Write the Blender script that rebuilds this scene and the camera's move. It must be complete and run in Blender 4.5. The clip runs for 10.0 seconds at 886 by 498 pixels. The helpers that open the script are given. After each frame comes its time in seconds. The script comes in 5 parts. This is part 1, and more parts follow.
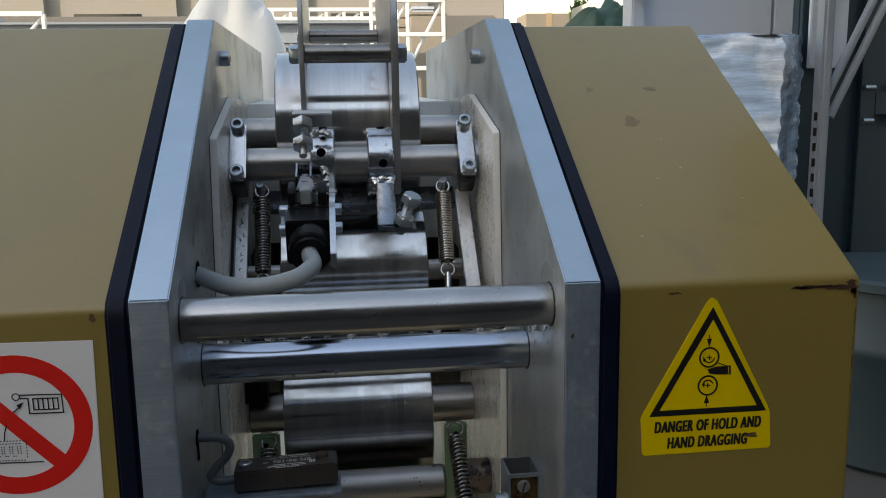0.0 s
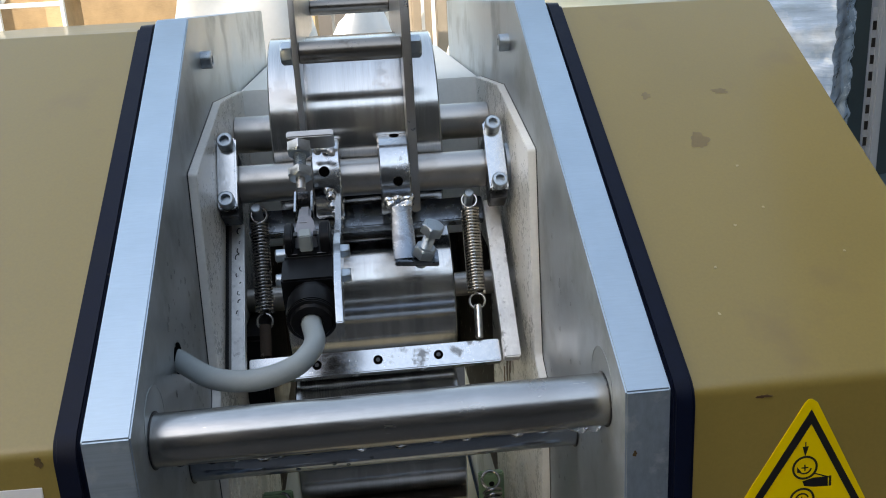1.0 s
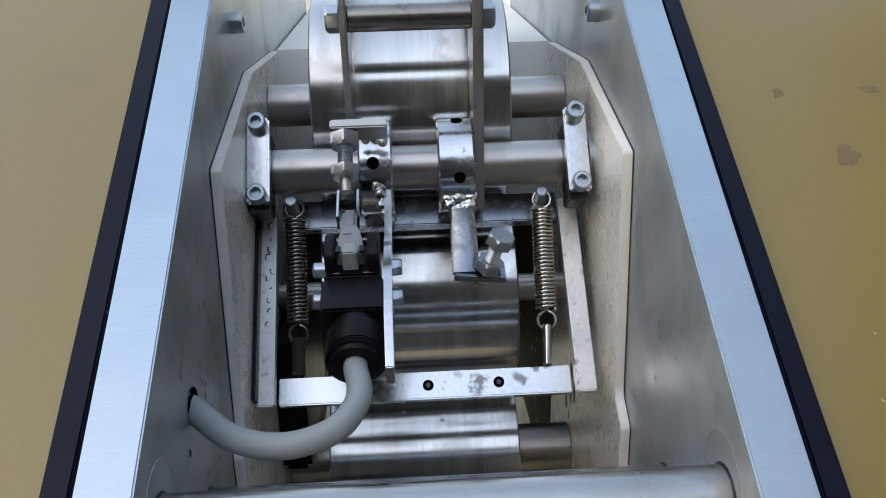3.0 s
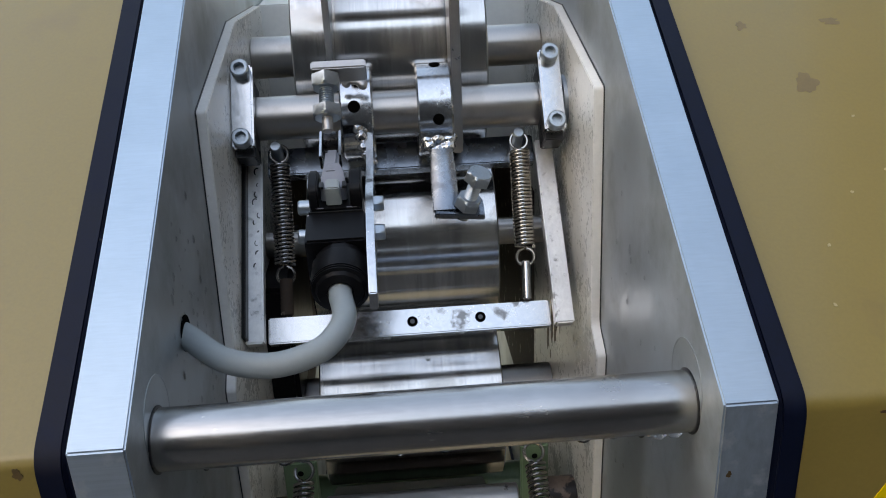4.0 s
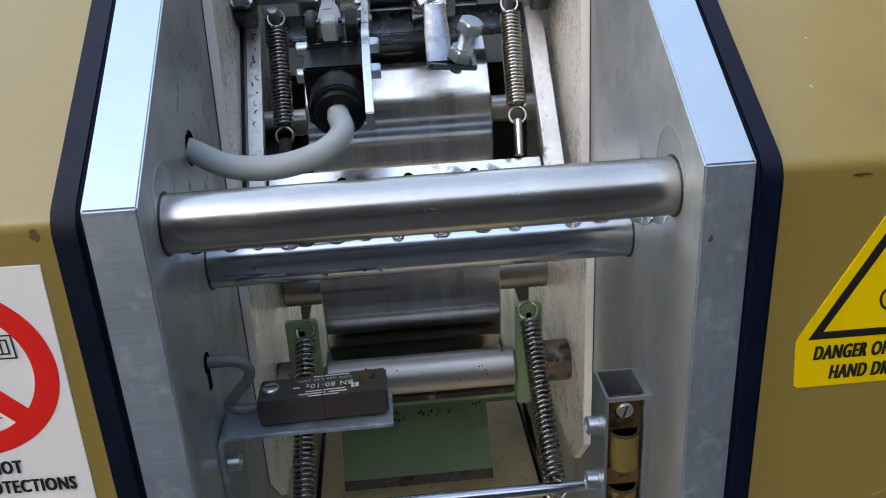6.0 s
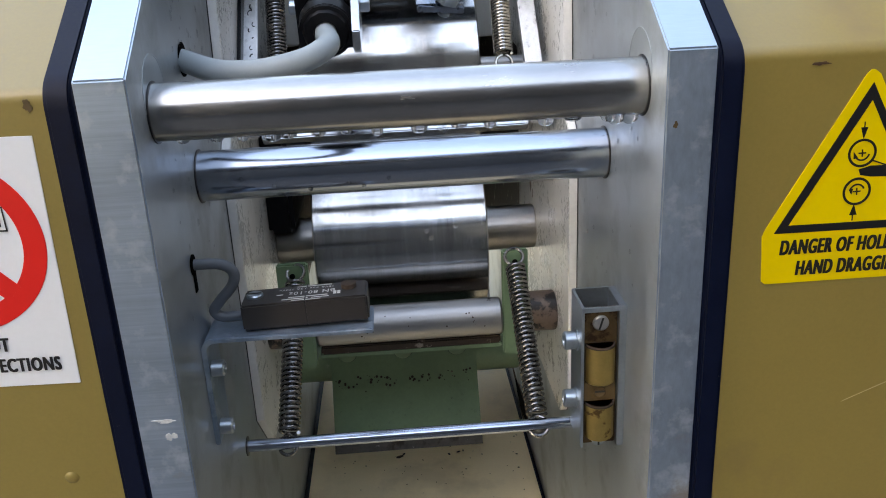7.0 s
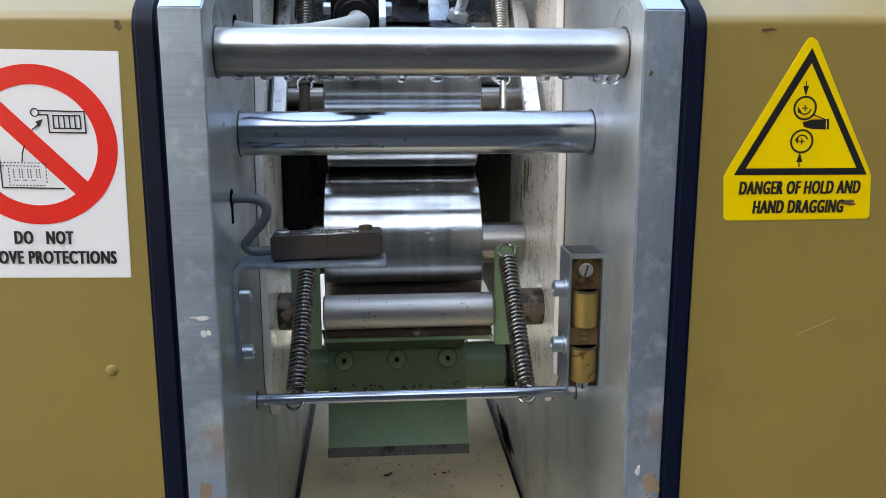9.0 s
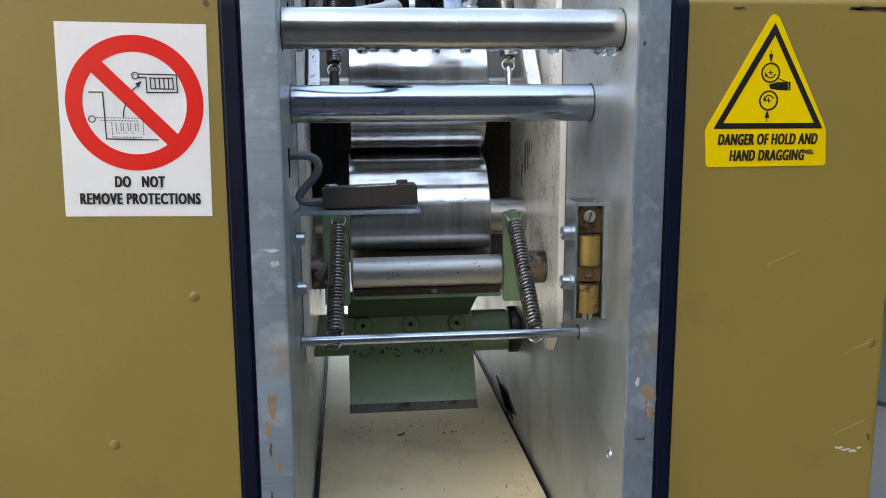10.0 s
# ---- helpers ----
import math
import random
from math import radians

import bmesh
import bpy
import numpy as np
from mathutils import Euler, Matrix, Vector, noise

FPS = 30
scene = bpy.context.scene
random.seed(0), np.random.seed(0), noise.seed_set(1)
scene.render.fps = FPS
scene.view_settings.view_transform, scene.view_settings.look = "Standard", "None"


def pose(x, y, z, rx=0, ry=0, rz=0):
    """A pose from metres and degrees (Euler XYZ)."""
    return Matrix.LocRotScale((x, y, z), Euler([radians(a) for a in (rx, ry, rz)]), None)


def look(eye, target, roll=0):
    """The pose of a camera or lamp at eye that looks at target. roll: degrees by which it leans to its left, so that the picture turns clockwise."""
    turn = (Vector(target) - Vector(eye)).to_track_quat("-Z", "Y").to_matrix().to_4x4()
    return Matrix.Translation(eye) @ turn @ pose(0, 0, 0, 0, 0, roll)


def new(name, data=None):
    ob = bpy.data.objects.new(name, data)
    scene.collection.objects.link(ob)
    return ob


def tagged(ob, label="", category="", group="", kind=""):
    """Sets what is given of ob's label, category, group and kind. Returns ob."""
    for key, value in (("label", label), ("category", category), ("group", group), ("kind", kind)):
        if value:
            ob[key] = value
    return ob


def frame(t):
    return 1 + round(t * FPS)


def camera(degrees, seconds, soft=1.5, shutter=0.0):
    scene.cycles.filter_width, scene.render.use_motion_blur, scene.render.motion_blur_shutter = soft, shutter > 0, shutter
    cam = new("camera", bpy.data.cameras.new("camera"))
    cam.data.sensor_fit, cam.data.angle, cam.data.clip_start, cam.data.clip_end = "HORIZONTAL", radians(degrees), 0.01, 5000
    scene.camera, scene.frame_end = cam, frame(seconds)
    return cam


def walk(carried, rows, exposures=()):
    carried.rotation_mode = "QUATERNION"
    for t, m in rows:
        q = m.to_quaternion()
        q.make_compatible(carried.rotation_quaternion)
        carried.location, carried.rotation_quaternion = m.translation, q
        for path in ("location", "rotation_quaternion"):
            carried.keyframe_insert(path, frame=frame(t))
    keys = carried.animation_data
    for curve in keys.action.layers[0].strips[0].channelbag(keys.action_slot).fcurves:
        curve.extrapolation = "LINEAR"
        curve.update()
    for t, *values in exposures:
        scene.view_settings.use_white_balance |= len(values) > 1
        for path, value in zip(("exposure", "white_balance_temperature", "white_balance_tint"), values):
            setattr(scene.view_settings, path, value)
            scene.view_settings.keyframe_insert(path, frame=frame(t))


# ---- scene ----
import itertools

cam = camera(55.0, 10.0, soft=1.0)
PATH = [
    (0, (-0.019, -0.556, 1.174), (0.225, 1.4, 0.832), -0.9),
    (0.5, (-0.002, -0.479, 1.232), (0.202, 1.453, 0.757), -3.0),
    (1, (0.005, -0.411, 1.262), (0.163, 1.5, 0.692), -3.1),
    (1.5, (-0.008, -0.326, 1.271), (0.103, 1.566, 0.632), -1.7),
    (2, (-0.01, -0.278, 1.29), (0.075, 1.603, 0.614), -1.5),
    (2.5, (-0.008, -0.266, 1.293), (0.077, 1.597, 0.57), -1.3),
    (2.7, (-0.01, -0.271, 1.289), (0.069, 1.596, 0.575), -1.3),
    (3.8, (-0.004, -0.314, 1.272), (0.089, 1.535, 0.515), -2.5),
    (4, (-0.005, -0.315, 1.266), (0.093, 1.528, 0.496), -2.5),
    (4.5, (-0.006, -0.321, 1.256), (0.088, 1.513, 0.466), -2.8),
    (5, (0.006, -0.334, 1.23), (0.105, 1.494, 0.425), -2.9),
    (5.5, (-0.008, -0.348, 1.198), (0.091, 1.478, 0.388), -3.0),
    (6, (-0.013, -0.373, 1.179), (0.094, 1.46, 0.387), -3.2),
    (6.2, (-0.007, -0.379, 1.165), (0.101, 1.455, 0.375), -3.2),
    (7.3, (-0.001, -0.429, 1.09), (0.085, 1.452, 0.415), -2.5),
    (7.5, (0.0, -0.432, 1.078), (0.088, 1.451, 0.409), -2.2),
    (8, (-0.01, -0.452, 1.057), (0.078, 1.478, 0.541), -1.2),
    (8.5, (-0.026, -0.483, 1.042), (0.069, 1.468, 0.614), -0.4),
    (9, (-0.03, -0.523, 1.012), (0.125, 1.429, 0.608), -0.0),
    (9.5, (-0.048, -0.576, 0.981), (0.136, 1.38, 0.604), 0.3),
    (10, (-0.082, -0.631, 0.972), (0.135, 1.326, 0.625), -0.3),
]
EXPOSURES = [(0.0, 1.22, 8300, 12), (0.5, 1.65, 8300, 11), (1.0, 1.83, 8300, 12), (2.5, 1.84, 8350, 14), (4.5, 1.97, 8450, 15), (6.0, 2.45, 8300, 16), (7.5, 2.83, 8150, 16), (10.0, 2.92, 8050, 13)]
walk(cam, [(t, look(eye, target, roll)) for t, eye, target, roll in PATH], EXPOSURES)

# ---- world, sun, exposure ----
SUN_EL, SUN_AZ = 38.0, 236.0
world = bpy.data.worlds.new("world")
scene.world = world
world.use_nodes = True
wn = world.node_tree.nodes
wl = world.node_tree.links
sky = wn.new("ShaderNodeTexSky")
sky.sky_type = "NISHITA"
sky.sun_disc = False
sky.dust_density = 1.2
sky.air_density = 1.5
sky.sun_elevation = radians(SUN_EL)
sky.sun_rotation = radians(SUN_AZ)
wl.new(sky.outputs[0], wn["Background"].inputs[0])
wn["Background"].inputs[1].default_value = 0.15
sun_data = bpy.data.lights.new("sun", "SUN")
sun_data.energy, sun_data.angle, sun_data.color = 2.4, radians(0.53), (1.0, 0.96, 0.91)
sun = new("sun", sun_data)
sun_dir = Vector((math.sin(radians(SUN_AZ)) * math.cos(radians(SUN_EL)),
                  math.cos(radians(SUN_AZ)) * math.cos(radians(SUN_EL)), math.sin(radians(SUN_EL))))
sun.matrix_world = look(sun_dir * 30, (0, 0, 0))


# ---- materials ----
def material(name, base, rough=0.5, metal=0.0, var=0.12, scale=40.0, fine=260.0, stretch=(1, 1, 1), bump=0.15,
             rvar=0.1, spots=None, spot_scale=30.0, spot_level=0.66, coat=0.0, spot_rough=None, random_tint=0.0, spec=0.5,
             spot_metal=None, depth=0.0004, aniso=0.0, flecks=None, fleck_scale=120.0, fleck_level=0.66, fleck_stretch=(1, 1, 1), soft=0.06):
    """A surface with variation at two scales, fine relief and, if spots or flecks are colours, stains and flecks."""
    m = bpy.data.materials.new(name)
    m.use_nodes = True
    n, l = m.node_tree.nodes, m.node_tree.links
    b = n["Principled BSDF"]
    b.inputs["Metallic"].default_value = metal
    b.inputs["Coat Weight"].default_value = coat
    b.inputs["Coat Roughness"].default_value = 0.12
    b.inputs["Specular IOR Level"].default_value = spec
    if aniso:
        b.inputs["Anisotropic"].default_value = aniso
        b.inputs["Anisotropic Rotation"].default_value = 0.25
        tg = n.new("ShaderNodeTangent")
        tg.direction_type, tg.axis = "RADIAL", "X"
        l.new(tg.outputs[0], b.inputs["Tangent"])
    co = n.new("ShaderNodeTexCoord")
    mp = n.new("ShaderNodeMapping")
    mp.inputs["Scale"].default_value = stretch
    l.new(co.outputs["Object"], mp.inputs[0])

    def noise_tex(s, detail, vec):
        t = n.new("ShaderNodeTexNoise")
        t.inputs["Scale"].default_value, t.inputs["Detail"].default_value = s, detail
        t.inputs["Roughness"].default_value = 0.6
        l.new(vec, t.inputs["Vector"])
        return t.outputs["Fac"]

    big, small = noise_tex(scale, 4, mp.outputs[0] if aniso else co.outputs["Object"]), noise_tex(fine, 3, mp.outputs[0])
    mix = n.new("ShaderNodeMath")
    mix.operation = "MULTIPLY_ADD"
    l.new(big, mix.inputs[0])
    mix.inputs[1].default_value = 0.6
    half = n.new("ShaderNodeMath")
    half.operation = "MULTIPLY"
    l.new(small, half.inputs[0])
    half.inputs[1].default_value = 0.4
    l.new(half.outputs[0], mix.inputs[2])
    ramp = n.new("ShaderNodeMapRange")
    ramp.inputs["From Min"].default_value, ramp.inputs["From Max"].default_value = 0.3, 0.7
    ramp.inputs["To Min"].default_value, ramp.inputs["To Max"].default_value = 1 - var, 1 + var
    l.new(mix.outputs[0], ramp.inputs[0])
    fac = ramp.outputs[0]
    if random_tint:
        info = n.new("ShaderNodeObjectInfo")
        r2 = n.new("ShaderNodeMapRange")
        r2.inputs["To Min"].default_value, r2.inputs["To Max"].default_value = 1 - random_tint, 1 + random_tint
        l.new(info.outputs["Random"], r2.inputs[0])
        mu = n.new("ShaderNodeMath")
        mu.operation = "MULTIPLY"
        l.new(fac, mu.inputs[0])
        l.new(r2.outputs[0], mu.inputs[1])
        fac = mu.outputs[0]
    col = n.new("ShaderNodeVectorMath")
    col.operation = "SCALE"
    col.inputs[0].default_value = base
    l.new(fac, col.inputs["Scale"])
    colour = col.outputs[0]
    rr = n.new("ShaderNodeMapRange")
    rr.inputs["From Min"].default_value, rr.inputs["From Max"].default_value = 0.3, 0.7
    rr.inputs["To Min"].default_value, rr.inputs["To Max"].default_value = max(0.02, rough - rvar), min(1, rough + rvar)
    l.new(mix.outputs[0], rr.inputs[0])
    rough_out = rr.outputs[0]
    if spots:
        sp = noise_tex(spot_scale, 6, co.outputs["Object"])
        st = n.new("ShaderNodeMapRange")
        st.inputs["From Min"].default_value, st.inputs["From Max"].default_value = spot_level, spot_level + soft
        l.new(sp, st.inputs[0])
        cm = n.new("ShaderNodeMix")
        cm.data_type = "RGBA"
        l.new(st.outputs[0], cm.inputs["Factor"])
        l.new(colour, cm.inputs["A"])
        cm.inputs["B"].default_value = (*spots, 1)
        colour = cm.outputs["Result"]
        if spot_rough is not None:
            fm = n.new("ShaderNodeMix")
            l.new(st.outputs[0], fm.inputs["Factor"])
            l.new(rough_out, fm.inputs["A"])
            fm.inputs["B"].default_value = spot_rough
            rough_out = fm.outputs["Result"]
        if spot_metal is not None:
            f2 = n.new("ShaderNodeMapRange")
            f2.inputs["To Min"].default_value, f2.inputs["To Max"].default_value = metal, spot_metal
            l.new(st.outputs[0], f2.inputs[0])
            l.new(f2.outputs[0], b.inputs["Metallic"])
    if flecks:
        fp = n.new("ShaderNodeMapping")
        fp.inputs["Scale"].default_value, fp.inputs["Location"].default_value = fleck_stretch, (3.1, 1.7, 5.3)
        l.new(co.outputs["Object"], fp.inputs[0])
        ft = n.new("ShaderNodeMapRange")
        ft.inputs["From Min"].default_value, ft.inputs["From Max"].default_value = fleck_level, fleck_level + soft
        l.new(noise_tex(fleck_scale, 5, fp.outputs[0]), ft.inputs[0])
        fx = n.new("ShaderNodeMix")
        fx.data_type = "RGBA"
        l.new(ft.outputs[0], fx.inputs["Factor"])
        l.new(colour, fx.inputs["A"])
        fx.inputs["B"].default_value = (*flecks, 1)
        colour = fx.outputs["Result"]
    l.new(colour, b.inputs["Base Color"])
    l.new(rough_out, b.inputs["Roughness"])
    if bump:
        bp = n.new("ShaderNodeBump")
        bp.inputs["Strength"].default_value, bp.inputs["Distance"].default_value = bump, depth
        l.new(mix.outputs[0], bp.inputs["Height"])
        l.new(bp.outputs[0], b.inputs["Normal"])
    return m


ALU = material("milled_aluminium", (0.46, 0.505, 0.53), 0.42, 0.80, 0.20, 9, 300, (1, 0.15, 0.15), 0.14, 0.14,
               spots=(0.36, 0.385, 0.39), spot_scale=12, spot_level=0.50, spot_rough=0.58, soft=0.16, flecks=(0.62, 0.66, 0.67), fleck_scale=55, fleck_level=0.66, fleck_stretch=(1, 1, 0.4))
ALU_CUT = material("saw_cut_aluminium", (0.430, 0.522, 0.595), 0.44, 0.9, 0.10, 20, 900, (0.1, 1, 1), 0.2, 0.06)
ALU_DULL = material("weathered_aluminium", (0.31, 0.39, 0.48), 0.42, 0.72, 0.28, 15, 260, (1, 1, 0.4), 0.2, 0.14,
                    spots=(0.34, 0.30, 0.25), spot_scale=13, spot_level=0.60, spot_rough=0.7, soft=0.12, flecks=(0.47, 0.545, 0.62), fleck_scale=48, fleck_level=0.53)
MILLED = material("milled_edge_aluminium", (0.35, 0.44, 0.55), 0.40, 0.72, 0.22, 15, 620, (0.03, 0.03, 1), 0.6, 0.12,
                  spots=(0.34, 0.30, 0.25), spot_scale=13, spot_level=0.60, spot_rough=0.7, soft=0.12, flecks=(0.49, 0.575, 0.66), fleck_scale=48, fleck_level=0.53)
GOLD = material("ochre_paint", (0.240, 0.175, 0.0440), 0.42, 0.0, 0.09, 6, 500, (1, 1, 1), 0.14, 0.06,
                spots=(0.205, 0.142, 0.045), spot_scale=9, spot_level=0.62, soft=0.14, coat=0.50, flecks=(0.36, 0.30, 0.15), fleck_scale=210, fleck_level=0.775)
RUBBER = material("black_rubber", (0.0014, 0.0042, 0.0165), 0.5, 0.0, 0.3, 40, 600, (1, 1, 1), 0.2, 0.12,
                  spots=(0.10, 0.09, 0.085), spot_scale=70, spot_level=0.695, spec=0.18)
ROLL = material("ground_roll_steel", (0.58, 0.575, 0.565), 0.20, 1.0, 0.22, 60, 900, (1.0, 0.04, 0.04), 0.05, 0.06,
                spots=(0.48, 0.475, 0.465), spot_scale=19, spot_level=0.57, spot_rough=0.27, depth=0.0001, aniso=0.8,
                flecks=(0.16, 0.15, 0.14), fleck_scale=130, fleck_level=0.745)
SHAFT = material("turned_shaft_steel", (0.45, 0.425, 0.40), 0.33, 1.0, 0.07, 22, 420, (3, 0.6, 0.6), 0.05, 0.05,
                 spots=(0.41, 0.385, 0.36), spot_scale=26, spot_level=0.60, spot_rough=0.38, flecks=(0.16, 0.14, 0.12), fleck_scale=170, fleck_level=0.77)
TUBE_STEEL = material("brown_drawn_tube", (0.27, 0.245, 0.22), 0.30, 1.0, 0.10, 24, 300, (0.4, 2, 2), 0.05, 0.06,
                      spots=(0.19, 0.165, 0.145), spot_scale=40, spot_level=0.58, spot_rough=0.42)
BAR = material("satin_steel_bar", (0.43, 0.42, 0.41), 0.22, 1.0, 0.12, 26, 300, (0.25, 2, 2), 0.015, 0.06,
               spots=(0.37, 0.355, 0.345), spot_scale=17, spot_level=0.50, spot_rough=0.29, soft=0.3, flecks=(0.14, 0.13, 0.12), fleck_scale=190, fleck_level=0.75)
CHROME = material("polished_steel_bar", (0.41, 0.455, 0.53), 0.17, 1.0, 0.08, 30, 300, (0.4, 4, 4), 0.012, 0.05)
PLATED = material("bright_plated_steel", (0.58, 0.595, 0.61), 0.21, 1.0, 0.16, 36, 300, (1, 1, 1), 0.30, 0.12,
                  spots=(0.20, 0.20, 0.20), spot_scale=38, spot_level=0.60, spot_rough=0.34, flecks=(0.70, 0.70, 0.70), fleck_scale=160, fleck_level=0.69)
LUG_STEEL = material("bluish_plated_strip", (0.23, 0.26, 0.295), 0.24, 1.0, 0.2, 50, 300, (1, 1, 1), 0.10, 0.08,
                     spots=(0.17, 0.185, 0.21), spot_scale=55, spot_level=0.52, spot_rough=0.4, soft=0.16, flecks=(0.36, 0.39, 0.42), fleck_scale=110, fleck_level=0.66)
FLAT_BAR = material("wet_worn_flat_bar", (0.76, 0.76, 0.755), 0.42, 0.55, 0.2, 36, 300, (1, 1, 0.4), 0.2, 0.12,
                    spots=(0.30, 0.29, 0.28), spot_scale=60, spot_level=0.63, spot_rough=0.4, flecks=(0.82, 0.82, 0.81), fleck_scale=120, fleck_level=0.62)
ZINC = material("zinc_plated_steel", (0.42, 0.475, 0.52), 0.34, 0.9, 0.14, 60, 500, (1, 1, 1), 0.15, 0.08)
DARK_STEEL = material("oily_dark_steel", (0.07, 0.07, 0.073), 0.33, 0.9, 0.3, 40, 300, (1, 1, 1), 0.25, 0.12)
ARM_STEEL = material("mill_scale_steel", (0.40, 0.395, 0.39), 0.34, 0.78, 0.12, 30, 300, (1, 1, 1), 0.15, 0.10)
SPRING_DARK = material("dark_spring_wire", (0.25, 0.245, 0.24), 0.26, 1.0, 0.12, 60, 300, (1, 1, 1), 0.03, 0.05)
STUB = material("flaking_stub_paint", (0.19, 0.135, 0.105), 0.45, 0.1, 0.25, 60, 400, (1, 1, 1), 0.3, 0.1,
                spots=(0.010, 0.007, 0.006), spot_scale=55, spot_level=0.46, spot_rough=0.3)
SPRING = material("spring_wire", (0.52, 0.49, 0.44), 0.22, 1.0, 0.15, 60, 300, (1, 1, 1), 0.05, 0.06)
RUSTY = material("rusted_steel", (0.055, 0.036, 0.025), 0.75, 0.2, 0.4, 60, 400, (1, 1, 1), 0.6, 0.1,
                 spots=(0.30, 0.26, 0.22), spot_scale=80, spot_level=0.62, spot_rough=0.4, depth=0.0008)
CHEEK = material("grey_coated_plate", (0.70, 0.695, 0.655), 0.30, 0.0, 0.16, 22, 300, (1, 1, 1), 0.12, 0.14,
                 spots=(0.16, 0.11, 0.07), spot_scale=44, spot_level=0.735, spot_rough=0.7, flecks=(0.79, 0.785, 0.75), fleck_scale=48, fleck_level=0.58, fleck_stretch=(1, 1, 0.35))
PE = material("white_polyethylene", (0.80, 0.80, 0.76), 0.42, 0.0, 0.06, 14, 200, (1, 1, 1), 0.1, 0.1,
              spots=(0.50, 0.47, 0.36), spot_scale=14, spot_level=0.68)
BELT = material("cream_conveyor_belt", (0.92, 0.75, 0.48), 0.48, 0.0, 0.06, 10, 400, (1, 1, 1), 0.15, 0.1,
                spots=(0.16, 0.10, 0.06), spot_scale=120, spot_level=0.70, flecks=(0.72, 0.57, 0.35), fleck_scale=11, fleck_level=0.52, soft=0.16)
GREEN = material("pale_green_paint", (0.175, 0.275, 0.160), 0.38, 0.0, 0.12, 30, 300, (1, 1, 1), 0.2, 0.1,
                 spots=(0.03, 0.03, 0.025), spot_scale=150, spot_level=0.72, coat=0.2, flecks=(0.30, 0.38, 0.27), fleck_scale=60, fleck_level=0.68)
BLADE = material("bare_blade_steel", (0.13, 0.12, 0.112), 0.42, 0.85, 0.3, 40, 300, (1, 1, 1), 0.3, 0.12,
                 spots=(0.07, 0.055, 0.045), spot_scale=50, spot_level=0.54, spot_rough=0.6, soft=0.1, flecks=(0.55, 0.55, 0.54), fleck_scale=160, fleck_level=0.68)
# darkened copy of the green paint, with the scraper's shade in the colour
GREEN_SHADE = material("shaded_green_paint", (0.050, 0.078, 0.048), 0.6, 0.0, 0.3, 60, 300, (1, 1, 1), 0.2, 0.1)
BRASS = material("stained_brass", (0.40, 0.285, 0.100), 0.48, 0.9, 0.2, 60, 500, (1, 1, 1), 0.2, 0.1,
                 spots=(0.14, 0.08, 0.03), spot_scale=70, spot_level=0.60, spot_rough=0.6)
TARNISH = material("tarnished_brass_plate", (0.13, 0.085, 0.042), 0.42, 0.8, 0.25, 70, 400, (1, 1, 1), 0.2, 0.1,
                   spots=(0.055, 0.030, 0.016), spot_scale=60, spot_level=0.56, spot_rough=0.6)
BLACK_PLASTIC = material("black_plastic", (0.005, 0.005, 0.006), 0.36, 0.0, 0.2, 40, 700, (1, 1, 1), 0.2, 0.08, spec=0.16)
BROWN_PLASTIC = material("dark_brown_plastic", (0.030, 0.026, 0.024), 0.45, 0.0, 0.15, 40, 700, (1, 1, 1), 0.2, 0.08)
GREY_PLASTIC = material("grey_plastic", (0.24, 0.25, 0.285), 0.4, 0.0, 0.08, 60, 500, (1, 1, 1), 0.1, 0.08)
CABLE = material("grey_cable", (0.28, 0.32, 0.33), 0.42, 0.0, 0.06, 30, 400, (1, 1, 1), 0.12, 0.08)
CABLE_DARK = material("dark_grey_cable", (0.11, 0.125, 0.14), 0.42, 0.0, 0.06, 30, 400, (1, 1, 1), 0.12, 0.08)
SIGN_WHITE = material("white_vinyl", (0.78, 0.80, 0.83), 0.35, 0.0, 0.03, 10, 300, (1, 1, 1), 0.03, 0.05,
                      spots=(0.60, 0.61, 0.60), spot_scale=26, spot_level=0.74)
SIGN_RED = material("red_print", (0.78, 0.016, 0.012), 0.35, 0.0, 0.03, 10, 300, (1, 1, 1), 0.03, 0.05)
SIGN_YELLOW = material("yellow_vinyl", (0.80, 0.58, 0.005), 0.35, 0.0, 0.04, 10, 300, (1, 1, 1), 0.03, 0.05)
SIGN_BLACK = material("black_print", (0.010, 0.010, 0.010), 0.38, 0.0, 0.05, 10, 300, (1, 1, 1), 0.03, 0.05)
HOLE = material("deep_dark_hole", (0.002, 0.002, 0.002), 0.9, 0.0, 0.1, 40, 300, (1, 1, 1), 0.0, 0.05, spec=0.02)
PRINT_WHITE = material("white_print", (0.60, 0.60, 0.58), 0.5, 0.0, 0.05, 10, 300, (1, 1, 1), 0.0, 0.05)
TAN_STAIN = material("tan_corrosion", (0.24, 0.175, 0.115), 0.7, 0.0, 0.35, 90, 500, (1, 1, 1), 0.3, 0.1)
PALE_SCUFF = material("pale_scuff", (0.66, 0.69, 0.71), 0.55, 0.3, 0.2, 90, 500, (1, 1, 1), 0.3, 0.1)
RUST_CHIP = material("rust_chip", (0.060, 0.030, 0.014), 0.75, 0.0, 0.4, 90, 500, (1, 1, 1), 0.4, 0.1)
STAIN = material("brown_stain", (0.105, 0.065, 0.024), 0.55, 0.0, 0.3, 80, 500, (1, 1, 1), 0.3, 0.1)
FAINT = material("faint_stain", (0.185, 0.130, 0.050), 0.45, 0.0, 0.15, 80, 500, (1, 1, 1), 0.1, 0.1)
SCRATCH = material("pale_scratch", (0.42, 0.33, 0.17), 0.5, 0.0, 0.2, 80, 500, (1, 1, 1), 0.1, 0.1)
